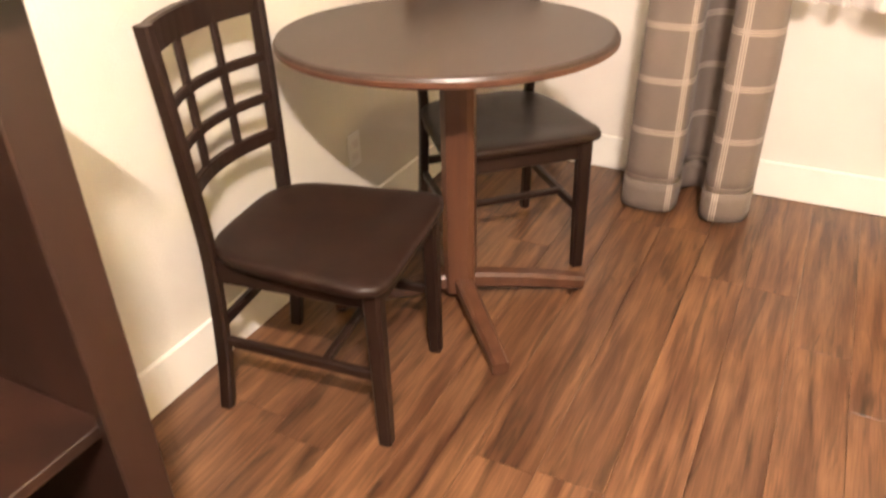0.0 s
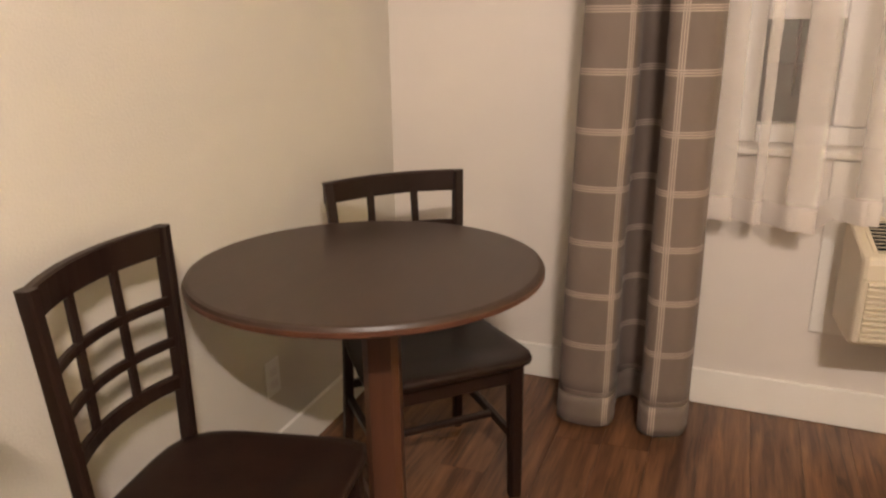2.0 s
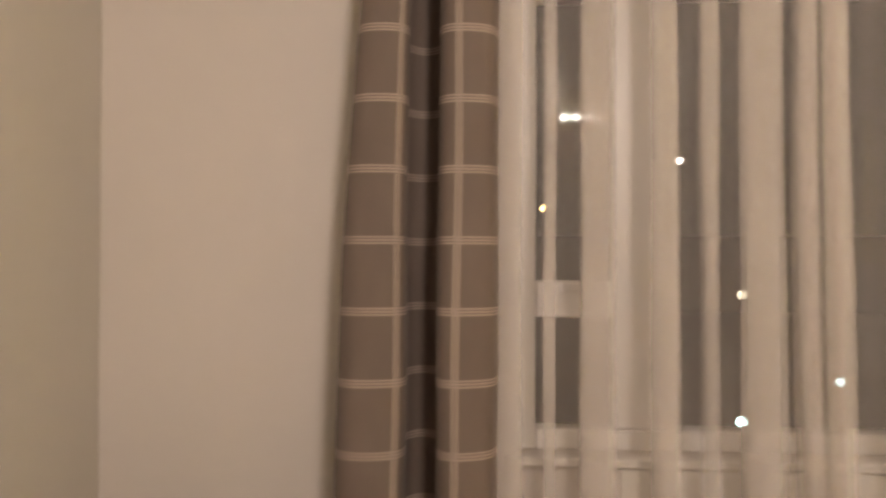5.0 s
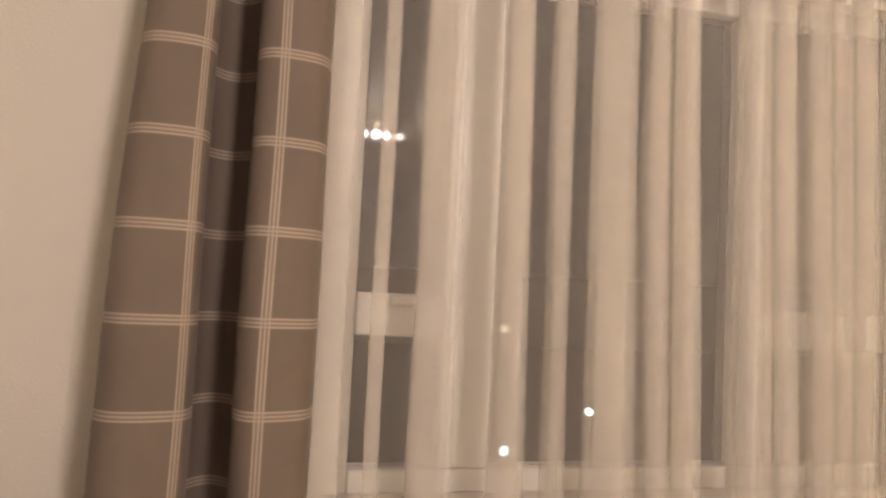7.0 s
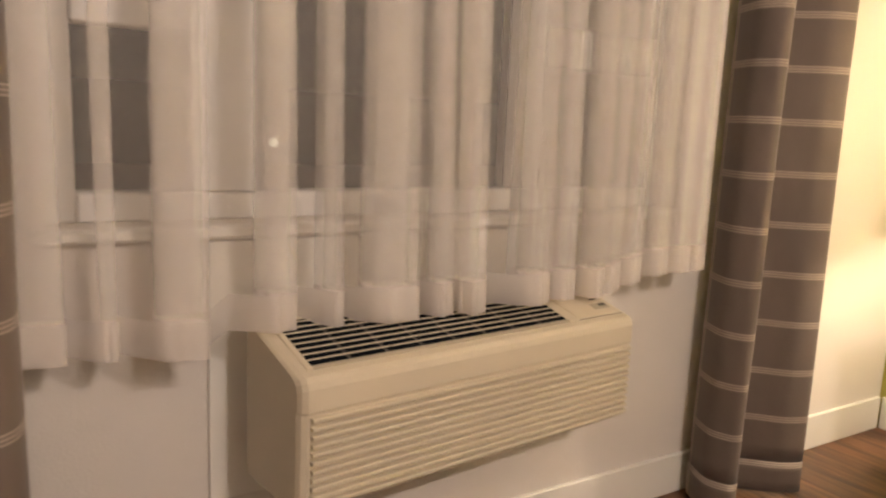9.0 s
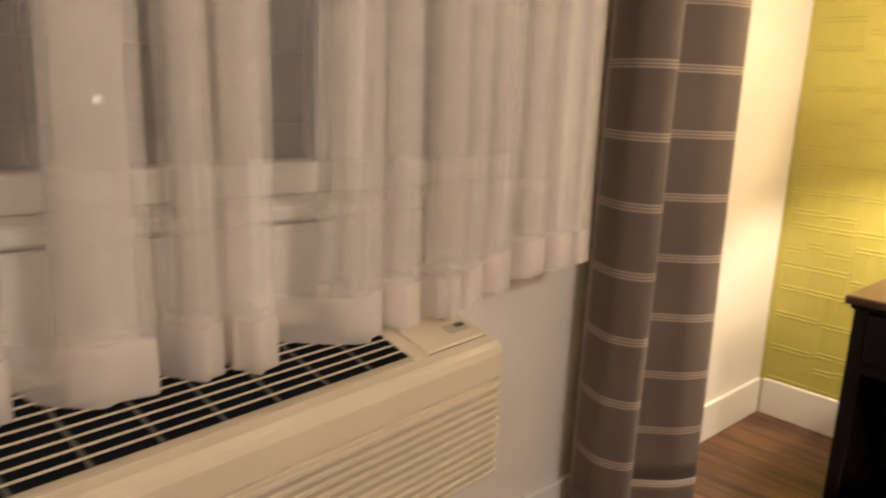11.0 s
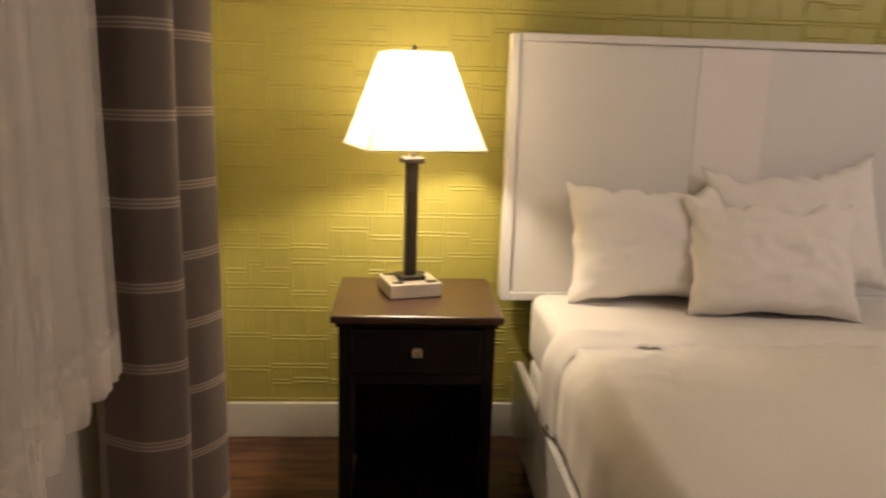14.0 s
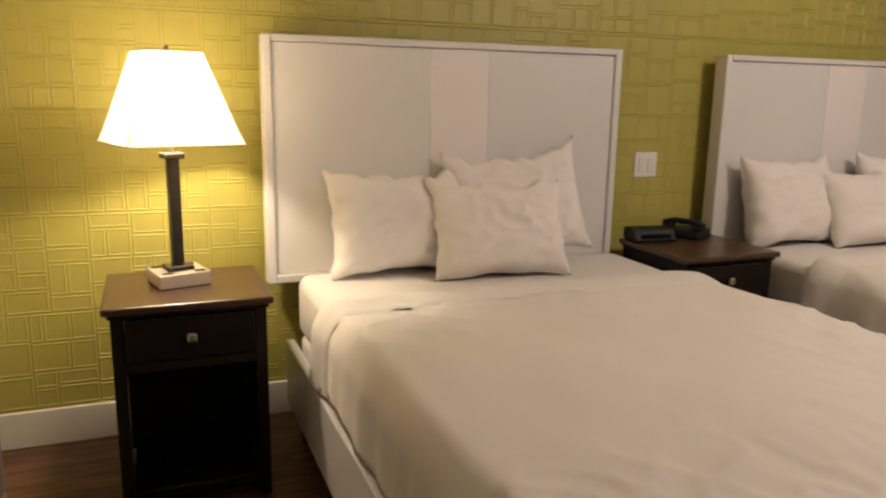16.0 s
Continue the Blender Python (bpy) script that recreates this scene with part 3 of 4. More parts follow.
def round_table(where):
    tb = base("round_table", where, 0, "round brown pedestal table with a dark laminate top", "table")
    def oval(bm):
        turn = Matrix.Rotation(radians(26.5), 3, "Z")
        bmesh.ops.scale(bm, verts=bm.verts, vec=(1.035, 0.925, 1.0))
        bmesh.ops.rotate(bm, verts=bm.verts, matrix=turn)
        bmesh.ops.translate(bm, verts=bm.verts, vec=(-0.05, 0.036, 0))
        return bm
    part("tabletop", oval(lathe([(0.395, 0.755), (0.411, 0.758), (0.417, 0.764), (0.417, 0.776), (0.413, 0.783), (0.404, 0.785)], 96)), M_TABLE, tb)
    part("edge_band", oval(lathe([(0.413, 0.759), (0.4185, 0.763), (0.4185, 0.774), (0.413, 0.778)], 96)), M_LEG, tb, "reddish worn wooden edge")
    col = sweep([(0, 0, 0.045), (0, 0, 0.4), (0, 0, 0.741)], 0.088, 0.088)
    bmesh.ops.rotate(col, verts=col.verts, matrix=Matrix.Rotation(radians(18), 3, "Z"))
    part("column", col, M_LEG, tb)
    part("top_plate", box(-0.15, 0.15, -0.15, 0.15, 0.738, 0.7545, 0.003), M_LEG, tb)
    for a in (-48, 34, 132, 214):
        d = Vector((math.cos(radians(a)), math.sin(radians(a)), 0))
        side = Vector((-d.y, d.x, 0))
        part("foot", sweep([d * 0.03 + Vector((0, 0, 0.075)), d * 0.2 + Vector((0, 0, 0.055)), d * 0.37 + Vector((0, 0, 0.026))], 0.052, 0.05, side, 0.85), M_LEG, tb)
        part("glide", glide(d * 0.35), M_BLACK, tb)
    return tb


def glide(at):
    bm = lathe([(0.012, 0.0), (0.014, 0.004), (0.012, 0.012)], 12)
    bmesh.ops.translate(bm, verts=bm.verts, vec=at)
    return bm


round_table((0.472, -1.085, 0))


def wall_plate(name, where, turn, w, h, label, category, rockers):
    pl = base(name, where, turn, label, category)
    part("plate", box(-w / 2, w / 2, -0.006, -0.0005, -h / 2, h / 2, 0.0025), M_VINYL, pl)
    for x, z, rw, rh in rockers:
        part("rocker", box(x - rw / 2, x + rw / 2, -0.0095, -0.0055, z - rh / 2, z + rh / 2, 0.002), M_HBC, pl)
    return pl


wall_plate("wall_outlet", (0, -0.895, 0.322), 90, 0.07, 0.115, "white plastic wall outlet above the baseboard", "outlet", ((0, 0.02, 0.034, 0.028), (0, -0.02, 0.034, 0.028)))
wall_plate("light_switch", (RX, -2.732, 0.968), -90, 0.122, 0.114, "white double rocker light switch on green wallpaper", "switch", ((-0.024, 0, 0.033, 0.066), (0.024, 0, 0.033, 0.066)))


def open_cabinet():
    c = base("open_cabinet", (0, 0, 0), label="brown wooden cabinet with an open shelf front", category="cabinet")
    x0, x1, y0, y1 = 0.02, 0.50, -2.95, -2.222
    for a, b2 in ((y0, y0 + 0.028), (y1 - 0.028, y1)):
        part("side_panel", box(x0, x1 - 0.022, a, b2, 0, 1.115, 0.002), M_CAB, c)
        part("face_stile", box(x1 - 0.0215, x1, min(a, b2 - 0.05), max(b2, a + 0.05), 0, 1.115, 0.003), M_CAB, c)
    for z in (0.10, 0.50):
        part("shelf", box(x0 + 0.012, x1 - 0.03, y0 + 0.029, y1 - 0.029, z, z + 0.022, 0.002), M_CAB, c)
    part("back_panel", box(x0, x0 + 0.011, y0 + 0.029, y1 - 0.029, 0.02, 1.11), M_CAB, c)
    part("top", box(x0, x1 + 0.04, y0 - 0.03, y1 + 0.045, 1.116, 1.152, 0.008, segments=2), M_CAB, c)


open_cabinet()

# ---- bed side ----


def nightstand(where, group_label):
    ns = base("nightstand", where, 0, group_label, "nightstand", "nightstands beside the beds")
    d, w = 0.42, 0.44
    for s in (-1, 1):
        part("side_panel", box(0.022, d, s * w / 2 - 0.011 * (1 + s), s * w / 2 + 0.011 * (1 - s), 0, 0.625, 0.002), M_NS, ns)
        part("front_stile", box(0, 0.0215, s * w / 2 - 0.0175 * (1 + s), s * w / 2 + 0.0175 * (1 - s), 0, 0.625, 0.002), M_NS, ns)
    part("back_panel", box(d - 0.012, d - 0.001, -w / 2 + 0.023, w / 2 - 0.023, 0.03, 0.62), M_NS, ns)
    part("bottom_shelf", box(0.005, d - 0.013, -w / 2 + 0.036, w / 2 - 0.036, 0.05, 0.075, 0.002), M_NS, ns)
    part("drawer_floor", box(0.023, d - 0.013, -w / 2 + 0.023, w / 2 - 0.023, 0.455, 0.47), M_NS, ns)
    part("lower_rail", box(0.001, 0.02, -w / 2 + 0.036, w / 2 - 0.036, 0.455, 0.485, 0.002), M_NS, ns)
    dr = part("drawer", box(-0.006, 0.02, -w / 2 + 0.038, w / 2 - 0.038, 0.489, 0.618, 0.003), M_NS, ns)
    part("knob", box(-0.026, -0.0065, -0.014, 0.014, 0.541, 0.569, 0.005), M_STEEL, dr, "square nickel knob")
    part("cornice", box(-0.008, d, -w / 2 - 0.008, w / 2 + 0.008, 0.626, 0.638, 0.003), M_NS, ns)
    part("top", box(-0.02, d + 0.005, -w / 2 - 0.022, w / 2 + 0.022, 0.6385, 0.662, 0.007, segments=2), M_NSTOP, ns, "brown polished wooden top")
    return ns


nightstand((3.62, -0.69, 0), "dark brown one-drawer nightstand under a lit lamp")
nightstand((3.67, -2.755, 0), "dark brown one-drawer nightstand between two beds")


def table_lamp(where):
    lp = base("table_lamp", where, 15, "lit table lamp with a white square tapered shade", "lamp")
    part("base_block", box(-0.075, 0.075, -0.08, 0.08, 0, 0.045, 0.003), M_BLOCK, lp, "pale brushed metal base block")
    for x in (-0.056, 0.056):
        for y in (-0.052, 0.052):
            part("power_socket", box(x - 0.012, x + 0.012, y - 0.016, y + 0.016, 0.0452, 0.0465), M_BLACK, lp, "black power socket")
    part("foot_plate", box(-0.036, 0.036, -0.042, 0.042, 0.046, 0.06, 0.003), M_LAMPM, lp)
    part("column", box(-0.017, 0.017, -0.017, 0.017, 0.0605, 0.398, 0.003), M_LAMPM, lp)
    part("cap", box(-0.03, 0.03, -0.032, 0.032, 0.3985, 0.416, 0.003), M_LAMPM, lp)
    part("neck", lathe([(0.009, 0.4165), (0.009, 0.47)], 14), M_STEEL, lp)
    part("socket", lathe([(0.017, 0.47), (0.019, 0.475), (0.019, 0.505)], 16), M_STEEL, lp)
    bm = bmesh.new()
    rows = []
    for k in range(9):
        t = k / 8
        h = 0.175 + (0.083 - 0.175) * t ** 0.92
        z = 0.445 + 0.275 * t
        c = 0.03 * h
        rows.append([bm.verts.new((x, y, z)) for x, y in ((h - c, -h), (h, -h + c), (h, h - c), (h - c, h), (-h + c, h), (-h, h - c), (-h, -h + c), (-h + c, -h))])
    for a, b2 in zip(rows, rows[1:]):
        for k in range(8):
            bm.faces.new((a[k], a[(k + 1) % 8], b2[(k + 1) % 8], b2[k]))
    part("shade", bm, M_SHADE, lp, "glowing white fabric shade")
    for sx in (-1, 1):
        for sy in (-1, 1):
            path = [(sx * h, sy * h, 0.445 + 0.275 * k / 8) for k in range(9) for h in (0.1745 + (0.0825 - 0.1745) * (k / 8) ** 0.92,)]
            part("shade_seam", sweep(path, 0.0035, 0.0035), M_SEAM, lp, "darker stitched corner seam")
    for z, h in ((0.447, 0.1755), (0.718, 0.0835)):
        bm = bmesh.new()
        c = 0.03 * h
        for a, b2 in (((h, -h + c), (h, h - c)), ((-h, -h + c), (-h, h - c))):
            sweep([(*a, z), (*b2, z)], 0.004, 0.006, (0, 0, 1), bm=bm)
        for a, b2 in (((-h + c, h), (h - c, h)), ((-h + c, -h), (h - c, -h))):
            sweep([(*a, z), (*b2, z)], 0.004, 0.006, (0, 0, 1), bm=bm)
        part("shade_trim", bm, M_SHADE, lp)
    spider = bmesh.new()
    sweep([(-0.082, 0, 0.716), (0.082, 0, 0.716)], 0.003, 0.003, bm=spider)
    part("spider", spider, M_STEEL, lp)
    part("finial", lathe([(0.003, 0.718), (0.008, 0.725), (0.005, 0.738), (0.001, 0.74)], 12), M_LAMPM, lp)
    return lp


table_lamp((3.86, -0.67, 0.662))


def headboard(y0, y1, label):
    hb = base("headboard", (0, 0, 0), label=label, category="headboard", group="headboards of the two beds")
    z0, z1, xf, xb = 0.57, 1.465, 4.10, 4.175
    a, c = y0 + (y1 - y0) * 0.425, y0 + (y1 - y0) * 0.59
    part("backing", box(xf + 0.022, xb, min(y0, y1) + 0.002, max(y0, y1) - 0.002, z0 + 0.002, z1 - 0.002), M_HB, hb)
    for p, q, m, o in ((y0 - 0.031, a + 0.0003, M_HB, 0), (a - 0.0003, c + 0.0003, M_HBC, -0.0015), (c - 0.0003, y1 + 0.031, M_HB, 0)):
        part("panel", box(xf + 0.012 + o, xf + 0.0215, min(p, q), max(p, q), z0 + 0.031, z1 - 0.025, 0.0015), m, hb)
    for p, q in ((y0, y0 - 0.03), (y1 + 0.03, y1)):
        part("side_frame", box(xf, xb, min(p, q), max(p, q), z0, z1, 0.003), M_HB, hb)
    part("top_frame", box(xf - 0.002, xb, y1 + 0.0305, y0 - 0.0305, z1 - 0.024, z1 + 0.001, 0.003), M_HB, hb)
    part("bottom_frame", box(xf, xb, y1 + 0.0305, y0 - 0.0305, z0, z0 + 0.03, 0.003), M_HB, hb)
    part("wall_cleat", box(xb + 0.001, RX - 0.003, y1 + 0.1, y0 - 0.1, 1.1, 1.2), M_HB, hb)


headboard(-0.99, -2.475, "white panelled headboard mounted on green wallpaper")
headboard(-3.03, -4.52, "white panelled headboard of the further bed")


def bed(yc, label, foot=2.02):
    bd = base("bed", (0, 0, 0), label=label, category="bed", group="made beds in the room")
    w = 0.70
    for s in (-1, 1):
        y = yc + s * (w + 0.035)
        part("side_rail", box(foot, 4.06, y - 0.016, y + 0.016, 0.12, 0.365, 0.004), M_HB, bd, "white wooden side rail")
        for x in (foot + 0.1, 3.95):
            part("leg", box(x - 0.03, x + 0.03, y - s * 0.05 - 0.03, y - s * 0.05 + 0.03, 0, 0.119, 0.003), M_BLACK, bd)
    part("foot_rail", box(foot - 0.034, foot - 0.001, yc - w - 0.05, yc + w + 0.05, 0.12, 0.365, 0.004), M_HB, bd)
    part("box_spring", box(foot + 0.01, 4.08, yc - w + 0.01, yc + w - 0.01, 0.20, 0.375, 0.02, segments=2), M_SHEET, bd)
    part("mattress", box(foot + 0.01, 4.09, yc - w, yc + w, 0.376, 0.607, 0.045, segments=4), M_SHEET, bd, "mattress in a white fitted sheet", smooth=True)
    return bd


def duvet(yc, label, x_head=3.55, foot=1.96, seed=0.0):
    """A soft cover over the bed: drops over both sides and the foot."""
    w = 0.725

    def f(u, v):
        s = (v * 2 - 1)
        a = abs(s)
        drop_at = 0.76
        if a < drop_at:
            y = s / drop_at * (w - 0.05)
            z = 0.0
        else:
            t = (a - drop_at) / (1 - drop_at)
            y = math.copysign(w - 0.05 + 0.06 * math.sin(min(1, t * 2.2) * math.pi / 2) + 0.012 * t, s)
            z = -0.235 * t ** 1.25
        x = x_head + (foot - x_head) * min(1, u / 0.88)
        if u > 0.88:
            t = (u - 0.88) / 0.12
            x = foot - 0.03 * math.sin(t * math.pi / 2)
            z -= 0.22 * t ** 1.2
        wr = noise.noise((x * 2.2 + seed, y * 2.4, 1.0)) * 0.014 + noise.noise((x * 5 + seed, y * 8, 4.0)) * 0.005
        patch = max(0.0, noise.noise((x * 1.6 + seed, y * 1.6, 9.0)) + 0.1)
        crease = 1 - abs(noise.noise((x * 7 + y * 3 + seed, y * 11 - x * 4, 6.0)))
        wr += 0.022 * patch * crease ** 6
        puff = 0.018 * (1 - a ** 4)
        if a > 0.72:
            ripple = 0.014 * noise.noise((x * 9 + seed, 2.0, s)) * (a - 0.72) / 0.28
            y += ripple * 1.6 * (1 if s > 0 else -1)
        head = max(0.0, 1 - u / 0.03)
        return (x + 0.012 * noise.noise((y * 3, seed, 0)) * (1 - u), yc + y, 0.622 + z + wr + puff - 0.018 * head ** 2)
    thing = base("duvet", (0, 0, 0), label=label, category="duvet", group="covers on the two beds")
    ob = part("cover", grid(150, 120, f), M_DUVET, thing, smooth=True)
    m = ob.modifiers.new("thickness", "SOLIDIFY")
    m.thickness, m.offset = 0.012, -1

    def g(u, v):
        """The turned-down band: lies on the cover and tucks to the mattress at the head."""
        w0 = 0.125 + 0.012 * math.sin(v * 9 + seed)
        x = x_head + 0.045 - (w0 + 0.045) * u
        k = 0.03 + max(0.0, (x_head - x) / (x_head - foot) * 0.88)
        p, q, r = (Vector(f(k, max(0.0, min(1.0, v + d)))) for d in (0, 0.012, -0.012))
        out = Vector((0, -(q - r).z, (q - r).y)).normalized()
        lift = -0.002 + 0.017 * max(0.0, math.sin(math.pi * u)) ** 0.6 - 0.035 * max(0.0, 1 - u / 0.22) ** 2
        lift += 0.003 * noise.noise((v * 14, u * 2, seed))
        return (x + 0.006 * noise.noise((v * 11, seed, 3.0)), p.y + out.y * lift, p.z + out.z * lift)
    part("folded_edge", grid(16, 90, g), M_SHEET, thing, "turned-down folded white edge", smooth=True)
    return thing


def pillow(where, w, h, t, lean, turn, label, seed, tip=0, peak=0.008):
    p = base("pillow", where, 0, label, "pillow", "white pillows on the beds")
    nu, nv = 44, 34
    bm = bmesh.new()

    def f(u, v, side):
        a, b2 = u * 2 - 1, v * 2 - 1
        pinch = 1 - 0.13 * (1 - abs(a) ** 2.4) * abs(b2) ** 3
        pinch2 = 1 - 0.10 * (1 - abs(b2) ** 2.4) * abs(a) ** 3
        y, z = a * w / 2 * pinch2, b2 * h / 2 * pinch
        thick = t / 2 * ((1 - a ** 4) * (1 - b2 ** 4)) ** 0.55 * (1 - 0.15 * b2)
        thick *= 1 + 0.22 * noise.noise((a * 2.1 + seed, b2 * 2.1, side * 1.0))
        thick += 0.005 * noise.noise((a * 5 + seed, b2 * 4, 2)) * (1 - max(abs(a), abs(b2)) ** 6)
        crease = 1 - abs(noise.noise((a * 2.6 + b2 * 1.5 + seed, b2 * 3.4 - a * 1.2, 8.0)))
        thick += 0.012 * crease ** 7 * (1 - max(abs(a), abs(b2)) ** 5)
        z += 0.014 * noise.noise((a * 2.5, seed, 5)) + 0.026 * noise.noise((a * 6, seed, 2)) * max(0, b2) ** 3 + peak * (abs(a) * max(0, b2)) ** 4
        y += 0.012 * noise.noise((b2 * 4, seed, 3)) * abs(a) ** 3
        return (side * thick, y, z)
    vs = {}
    for side in (-1, 1):
        for i in range(nu + 1):
            for j in range(nv + 1):
                edge = i in (0, nu) or j in (0, nv)
                key = (i, j, 0 if edge else side)
                if key not in vs:
                    vs[key] = bm.verts.new(f(i / nu, j / nv, side))
        for i in range(nu):
            for j in range(nv):
                c = [vs[(a, b2, 0 if a in (0, nu) or b2 in (0, nv) else side)] for a, b2 in ((i, j), (i + 1, j), (i + 1, j + 1), (i, j + 1))]
                bm.faces.new(c if side > 0 else c[::-1])
    bmesh.ops.rotate(bm, verts=bm.verts, matrix=Euler((radians(tip), radians(lean), radians(turn))).to_matrix())
    low = min(v.co.z for v in bm.verts)
    bmesh.ops.translate(bm, verts=bm.verts, vec=(0, 0, -low))
    part("pillowcase", bm, M_PILLOW, p, smooth=True)
    return p


bed(-1.79, "low white platform bed with a bare mattress edge")
duvet(-1.79, "white duvet smoothed over the bed with folded edge", seed=0.0)
pillow((4.0, -1.46, 0.605), 0.56, 0.39, 0.17, 14, 2, "plump white pillow leaning on the headboard", 0.3)
pillow((4.0, -1.96, 0.60), 0.58, 0.43, 0.15, 14, -4, "plump white pillow with a raised corner", 4.1, -7, 0.045)
pillow((3.86, -1.81, 0.605), 0.54, 0.38, 0.15, 24, -6, "white pillow set in front of two others", 7.7)
bed(-3.80, "low white platform bed beyond the nightstand")
duvet(-3.80, "white duvet hanging loosely over the further bed", seed=6.0)
pillow((4.0, -3.38, 0.605), 0.56, 0.42, 0.17, 14, 3, "plump white pillow on the further bed", 2.2)
pillow((3.88, -3.82, 0.605), 0.62, 0.38, 0.17, 24, -4, "white pillow in front on the further bed", 9.2)
pillow((4.0, -4.12, 0.605), 0.60, 0.42, 0.17, 14, 3, "white pillow leaning on the further headboard", 12.2)


def clock_radio(where, turn):
    c = base("clock_radio", where, turn, "black plastic clock radio on the nightstand", "clock radio")
    bm = box(-0.06, 0.06, -0.10, 0.10, 0, 0.055, 0.012, segments=2)
    for v in bm.verts:
        if v.co.z > 0.03 and v.co.x < 0:
            v.co.x += 0.02
    part("body", bm, M_BLACK, c)
    part("display", box(-0.058, -0.046, -0.07, 0.07, 0.012, 0.034, 0.002), M_DARK, c)
    part("button_strip", box(-0.02, 0.03, -0.07, 0.05, 0.0545, 0.058, 0.001), M_BLACK, c, "black strip of buttons")
    return c


def telephone(where, turn):
    c = base("telephone", where, turn, "black desk telephone with its receiver on", "telephone")
    part("body", box(-0.08, 0.08, -0.075, 0.075, 0, 0.04, 0.012, segments=2), M_BLACK, c)
    h = sweep([(-0.09, 0.045, 0.062), (-0.05, 0.045, 0.075), (0.05, 0.045, 0.075), (0.09, 0.045, 0.062)], 0.04, 0.022)
    part("receiver", h, M_BLACK, c)
    for x in (-0.07, 0.07):
        part("ear_piece", box(x - 0.024, x + 0.024, 0.02, 0.07, 0.0405, 0.066, 0.008), M_BLACK, c)
    return c


clock_radio((4.02, -2.62, 0.662), -8)
telephone((4.04, -2.84, 0.662), 25)

# ceiling fixture that the window mirrors
M_BULB = glow("lit_bulb_glass", (1.0, 0.84, 0.62), 7)


def ceiling_fixture(x, y):
    cl = base("ceiling_light", (x, y, 0), label="ceiling light bar with four small glowing bulbs", category="ceiling light")
    part("canopy", lathe([(0.075, RZ - 0.022), (0.08, RZ - 0.018), (0.08, RZ)], 40), M_STEEL, cl)
    part("bar", sweep([(-0.17, 0, RZ - 0.045), (0, 0, RZ - 0.045), (0.17, 0, RZ - 0.045)], 0.03, 0.03), M_STEEL, cl)
    for k in (-0.135, -0.045, 0.045, 0.135):
        sock = lathe([(0.014, RZ - 0.085), (0.016, RZ - 0.08), (0.016, RZ - 0.06)], 16)
        bmesh.ops.translate(sock, verts=sock.verts, vec=(k, 0, 0))
        holder = part("socket", sock, M_STEEL, cl)
        bulb = lathe([(0.026 * math.sin(math.pi * j / 10) + 0.001, RZ - 0.112 - 0.03 * math.cos(math.pi * j / 10)) for j in range(10)], 18)
        bmesh.ops.translate(bulb, verts=bulb.verts, vec=(k, 0, 0))
        part("bulb", bulb, M_BULB, holder, "small glowing glass bulb", smooth=True)


ceiling_fixture(1.84, -3.3)

# ---- outside ----
tagged(part("ground", box(-60, 60, 0.25, 130, -3.2, -3.0), M_ASPHALT), "dark asphalt car park at night", "ground", kind="structure")
tagged(part("backdrop", box(-50, 55, 60, 61, -3.0, 3.2), M_CONC), "distant low teal-grey building in the dark", "backdrop", kind="structure")


def street_light(x, y, z, colour, power, r):
    sl = base("street_light", (x, y, -3.0), label="lit street light on a thin pole", category="street light", group="street lights outside")
    part("pole", lathe([(0.07, 0), (0.05, z + 3.0 - r)], 10), M_LAMPM, sl)
    part("globe", lathe([(r * math.sin(math.pi * k / 10) + 0.002, z + 3.0 - r * math.cos(math.pi * k / 10)) for k in range(11)], 16), glow("lit_globe", colour, power), sl, smooth=True)


def far(eye, p, y):
    k = (y - eye[1]) / (p[1] - eye[1])
    return [e + (q - e) * k for e, q in zip(eye, p)]


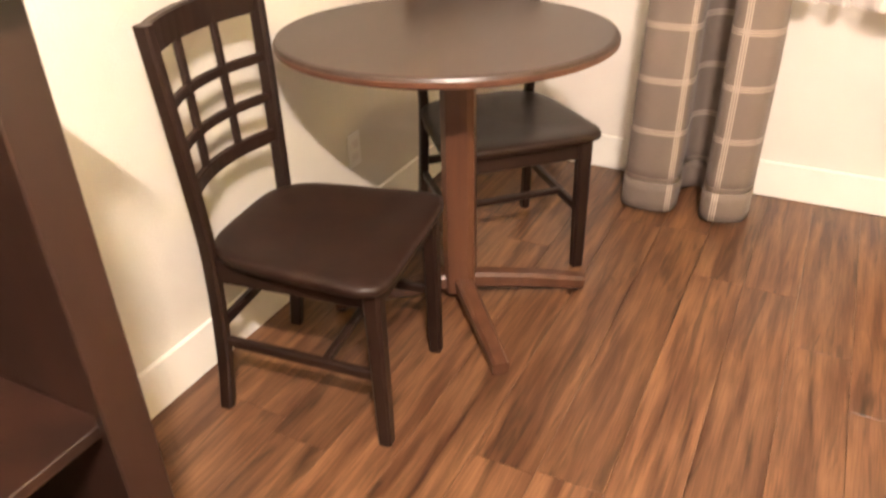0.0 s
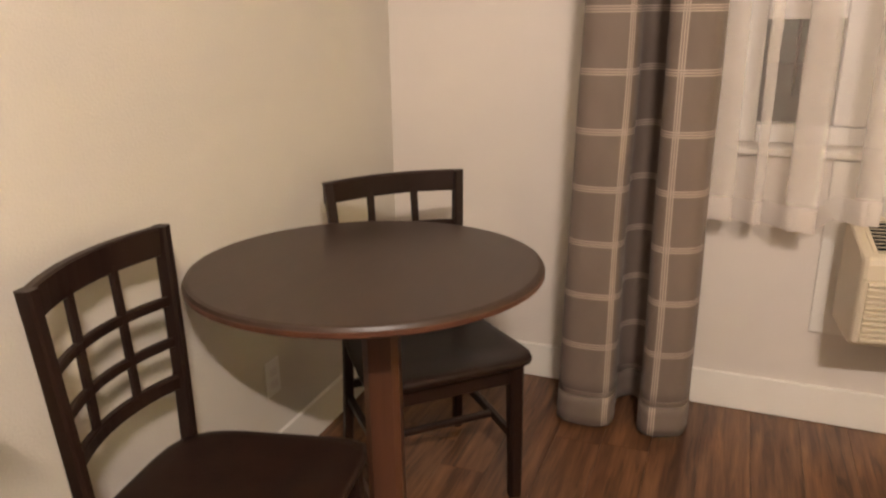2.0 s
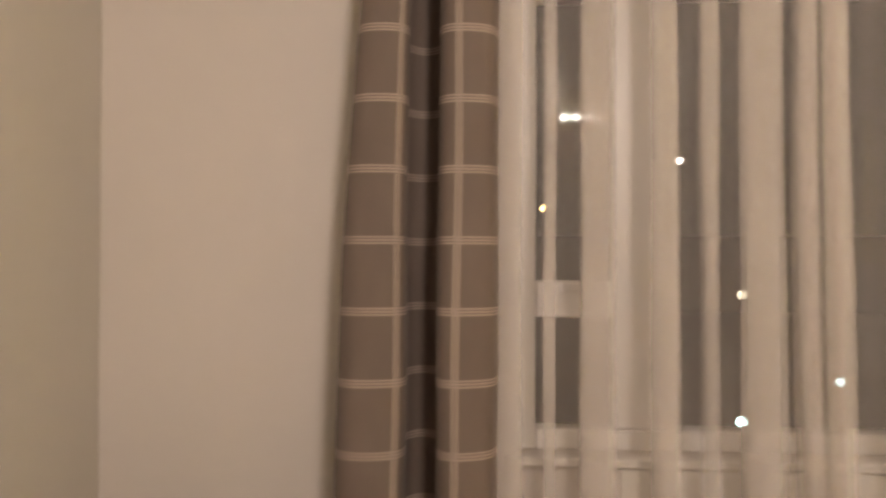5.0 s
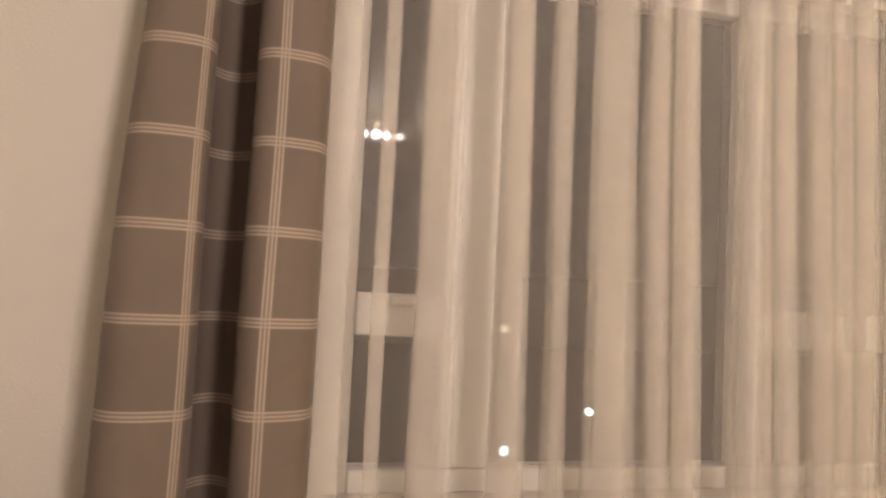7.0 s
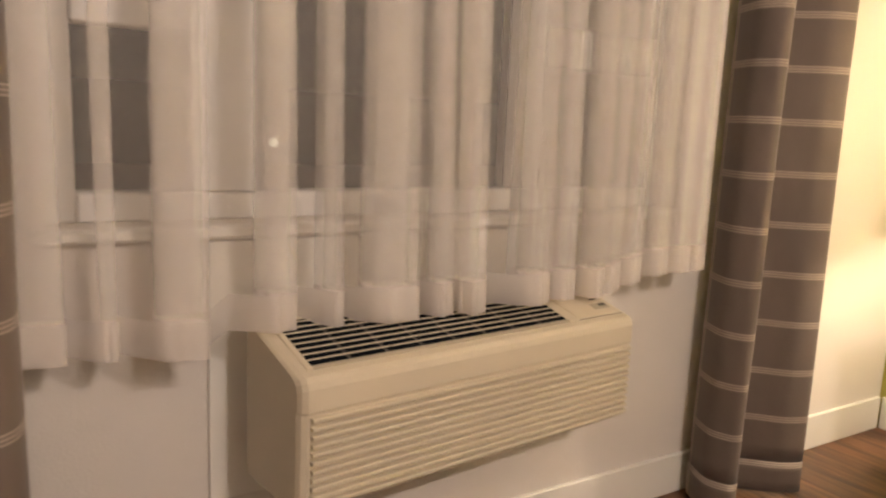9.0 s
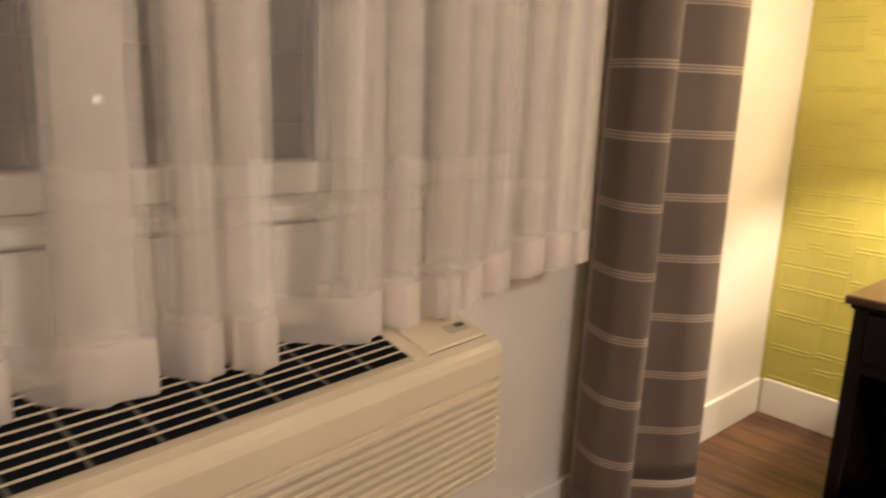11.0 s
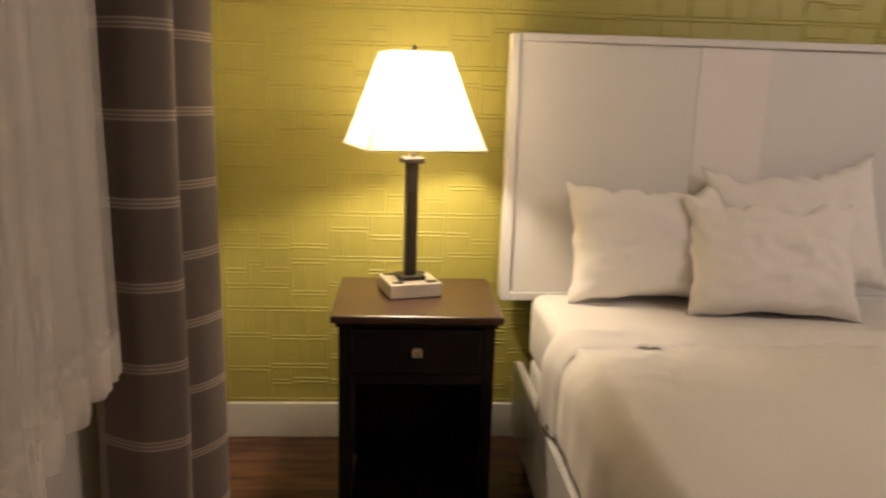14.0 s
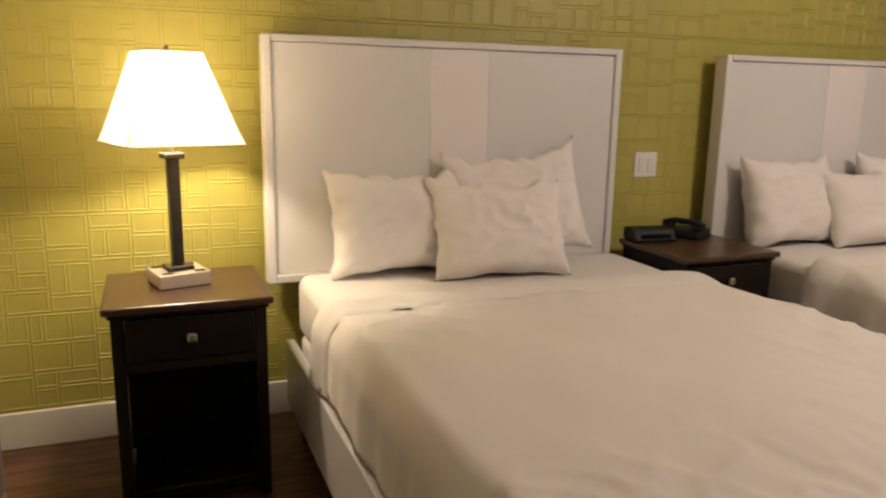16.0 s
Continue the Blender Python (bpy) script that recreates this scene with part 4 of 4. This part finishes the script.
for eye, p, y, colour, power, r in (
        ((1.172, -2.373, 1.483), (1.749, 6.0, 2.024), 32, (1.0, 0.62, 0.22), 8, 0.13),
        ((1.172, -2.373, 1.483), (1.634, 6.0, 2.33), 38, (1.0, 0.88, 0.75), 8, 0.13),
        ((1.172, -2.373, 1.483), (3.231, 6.0, 2.546), 34, (1.0, 0.92, 0.85), 8, 0.15),
        ((0.989, -1.647, 1.379), (3.603, 6.0, 1.033), 26, (1.0, 0.86, 0.6), 2.5, 0.17),
        ((1.588, -1.003, 1.160), (4.803, 6.0, 0.103), 14, (0.75, 1.0, 0.97), 7, 0.09),
        ((1.148, -2.126, 1.50), (3.823, 6.0, -0.25), 12, (0.6, 1.0, 0.95), 9, 0.09)):
    x, yy, z = far(eye, p, y)
    street_light(x, yy, z, colour, power, r)

# ---- floor planks, last ----
floor = tagged(part("floor", box(-0.15, RX + 0.15, RY - 0.15, 0.0, -0.1, -0.006), M_GAP), "reddish walnut laminate plank floor", "floor", kind="structure")
PW, PL, GAP = 0.152, 1.22, 0.0003
shared = {}
rnd = random.Random(21)
x = 0.002
while x < RX - 0.01:
    w = min(PW, RX - 0.002 - x)
    y = -0.002 + rnd.uniform(0.1, 1.0)
    while y > RY:
        y0, y1 = max(y - PL, RY + 0.002), min(y, -0.002)
        if y1 - y0 > 0.02:
            key = (round(w, 3), round(y1 - y0, 3))
            if key not in shared:
                h, l, b = w / 2 - GAP, (y1 - y0) / 2 - GAP, 0.0006
                bm = bmesh.new()
                lo = [bm.verts.new(p) for p in ((-h, -l, -0.006), (h, -l, -0.006), (h, l, -0.006), (-h, l, -0.006))]
                mi = [bm.verts.new(p) for p in ((-h, -l, -b), (h, -l, -b), (h, l, -b), (-h, l, -b))]
                hi = [bm.verts.new(p) for p in ((-h + b, -l + b, 0), (h - b, -l + b, 0), (h - b, l - b, 0), (-h + b, l - b, 0))]
                for a, c in ((lo, mi), (mi, hi)):
                    for k in range(4):
                        bm.faces.new((a[k], a[(k + 1) % 4], c[(k + 1) % 4], c[k]))
                bm.faces.new(hi)
                shared[key] = mesh_of("plank", bm, M_FLOOR)
            ob = new("plank", shared[key])
            ob.location = (x + w / 2, (y0 + y1) / 2, 0)
            ob.parent = floor
        y -= PL
    x += PW
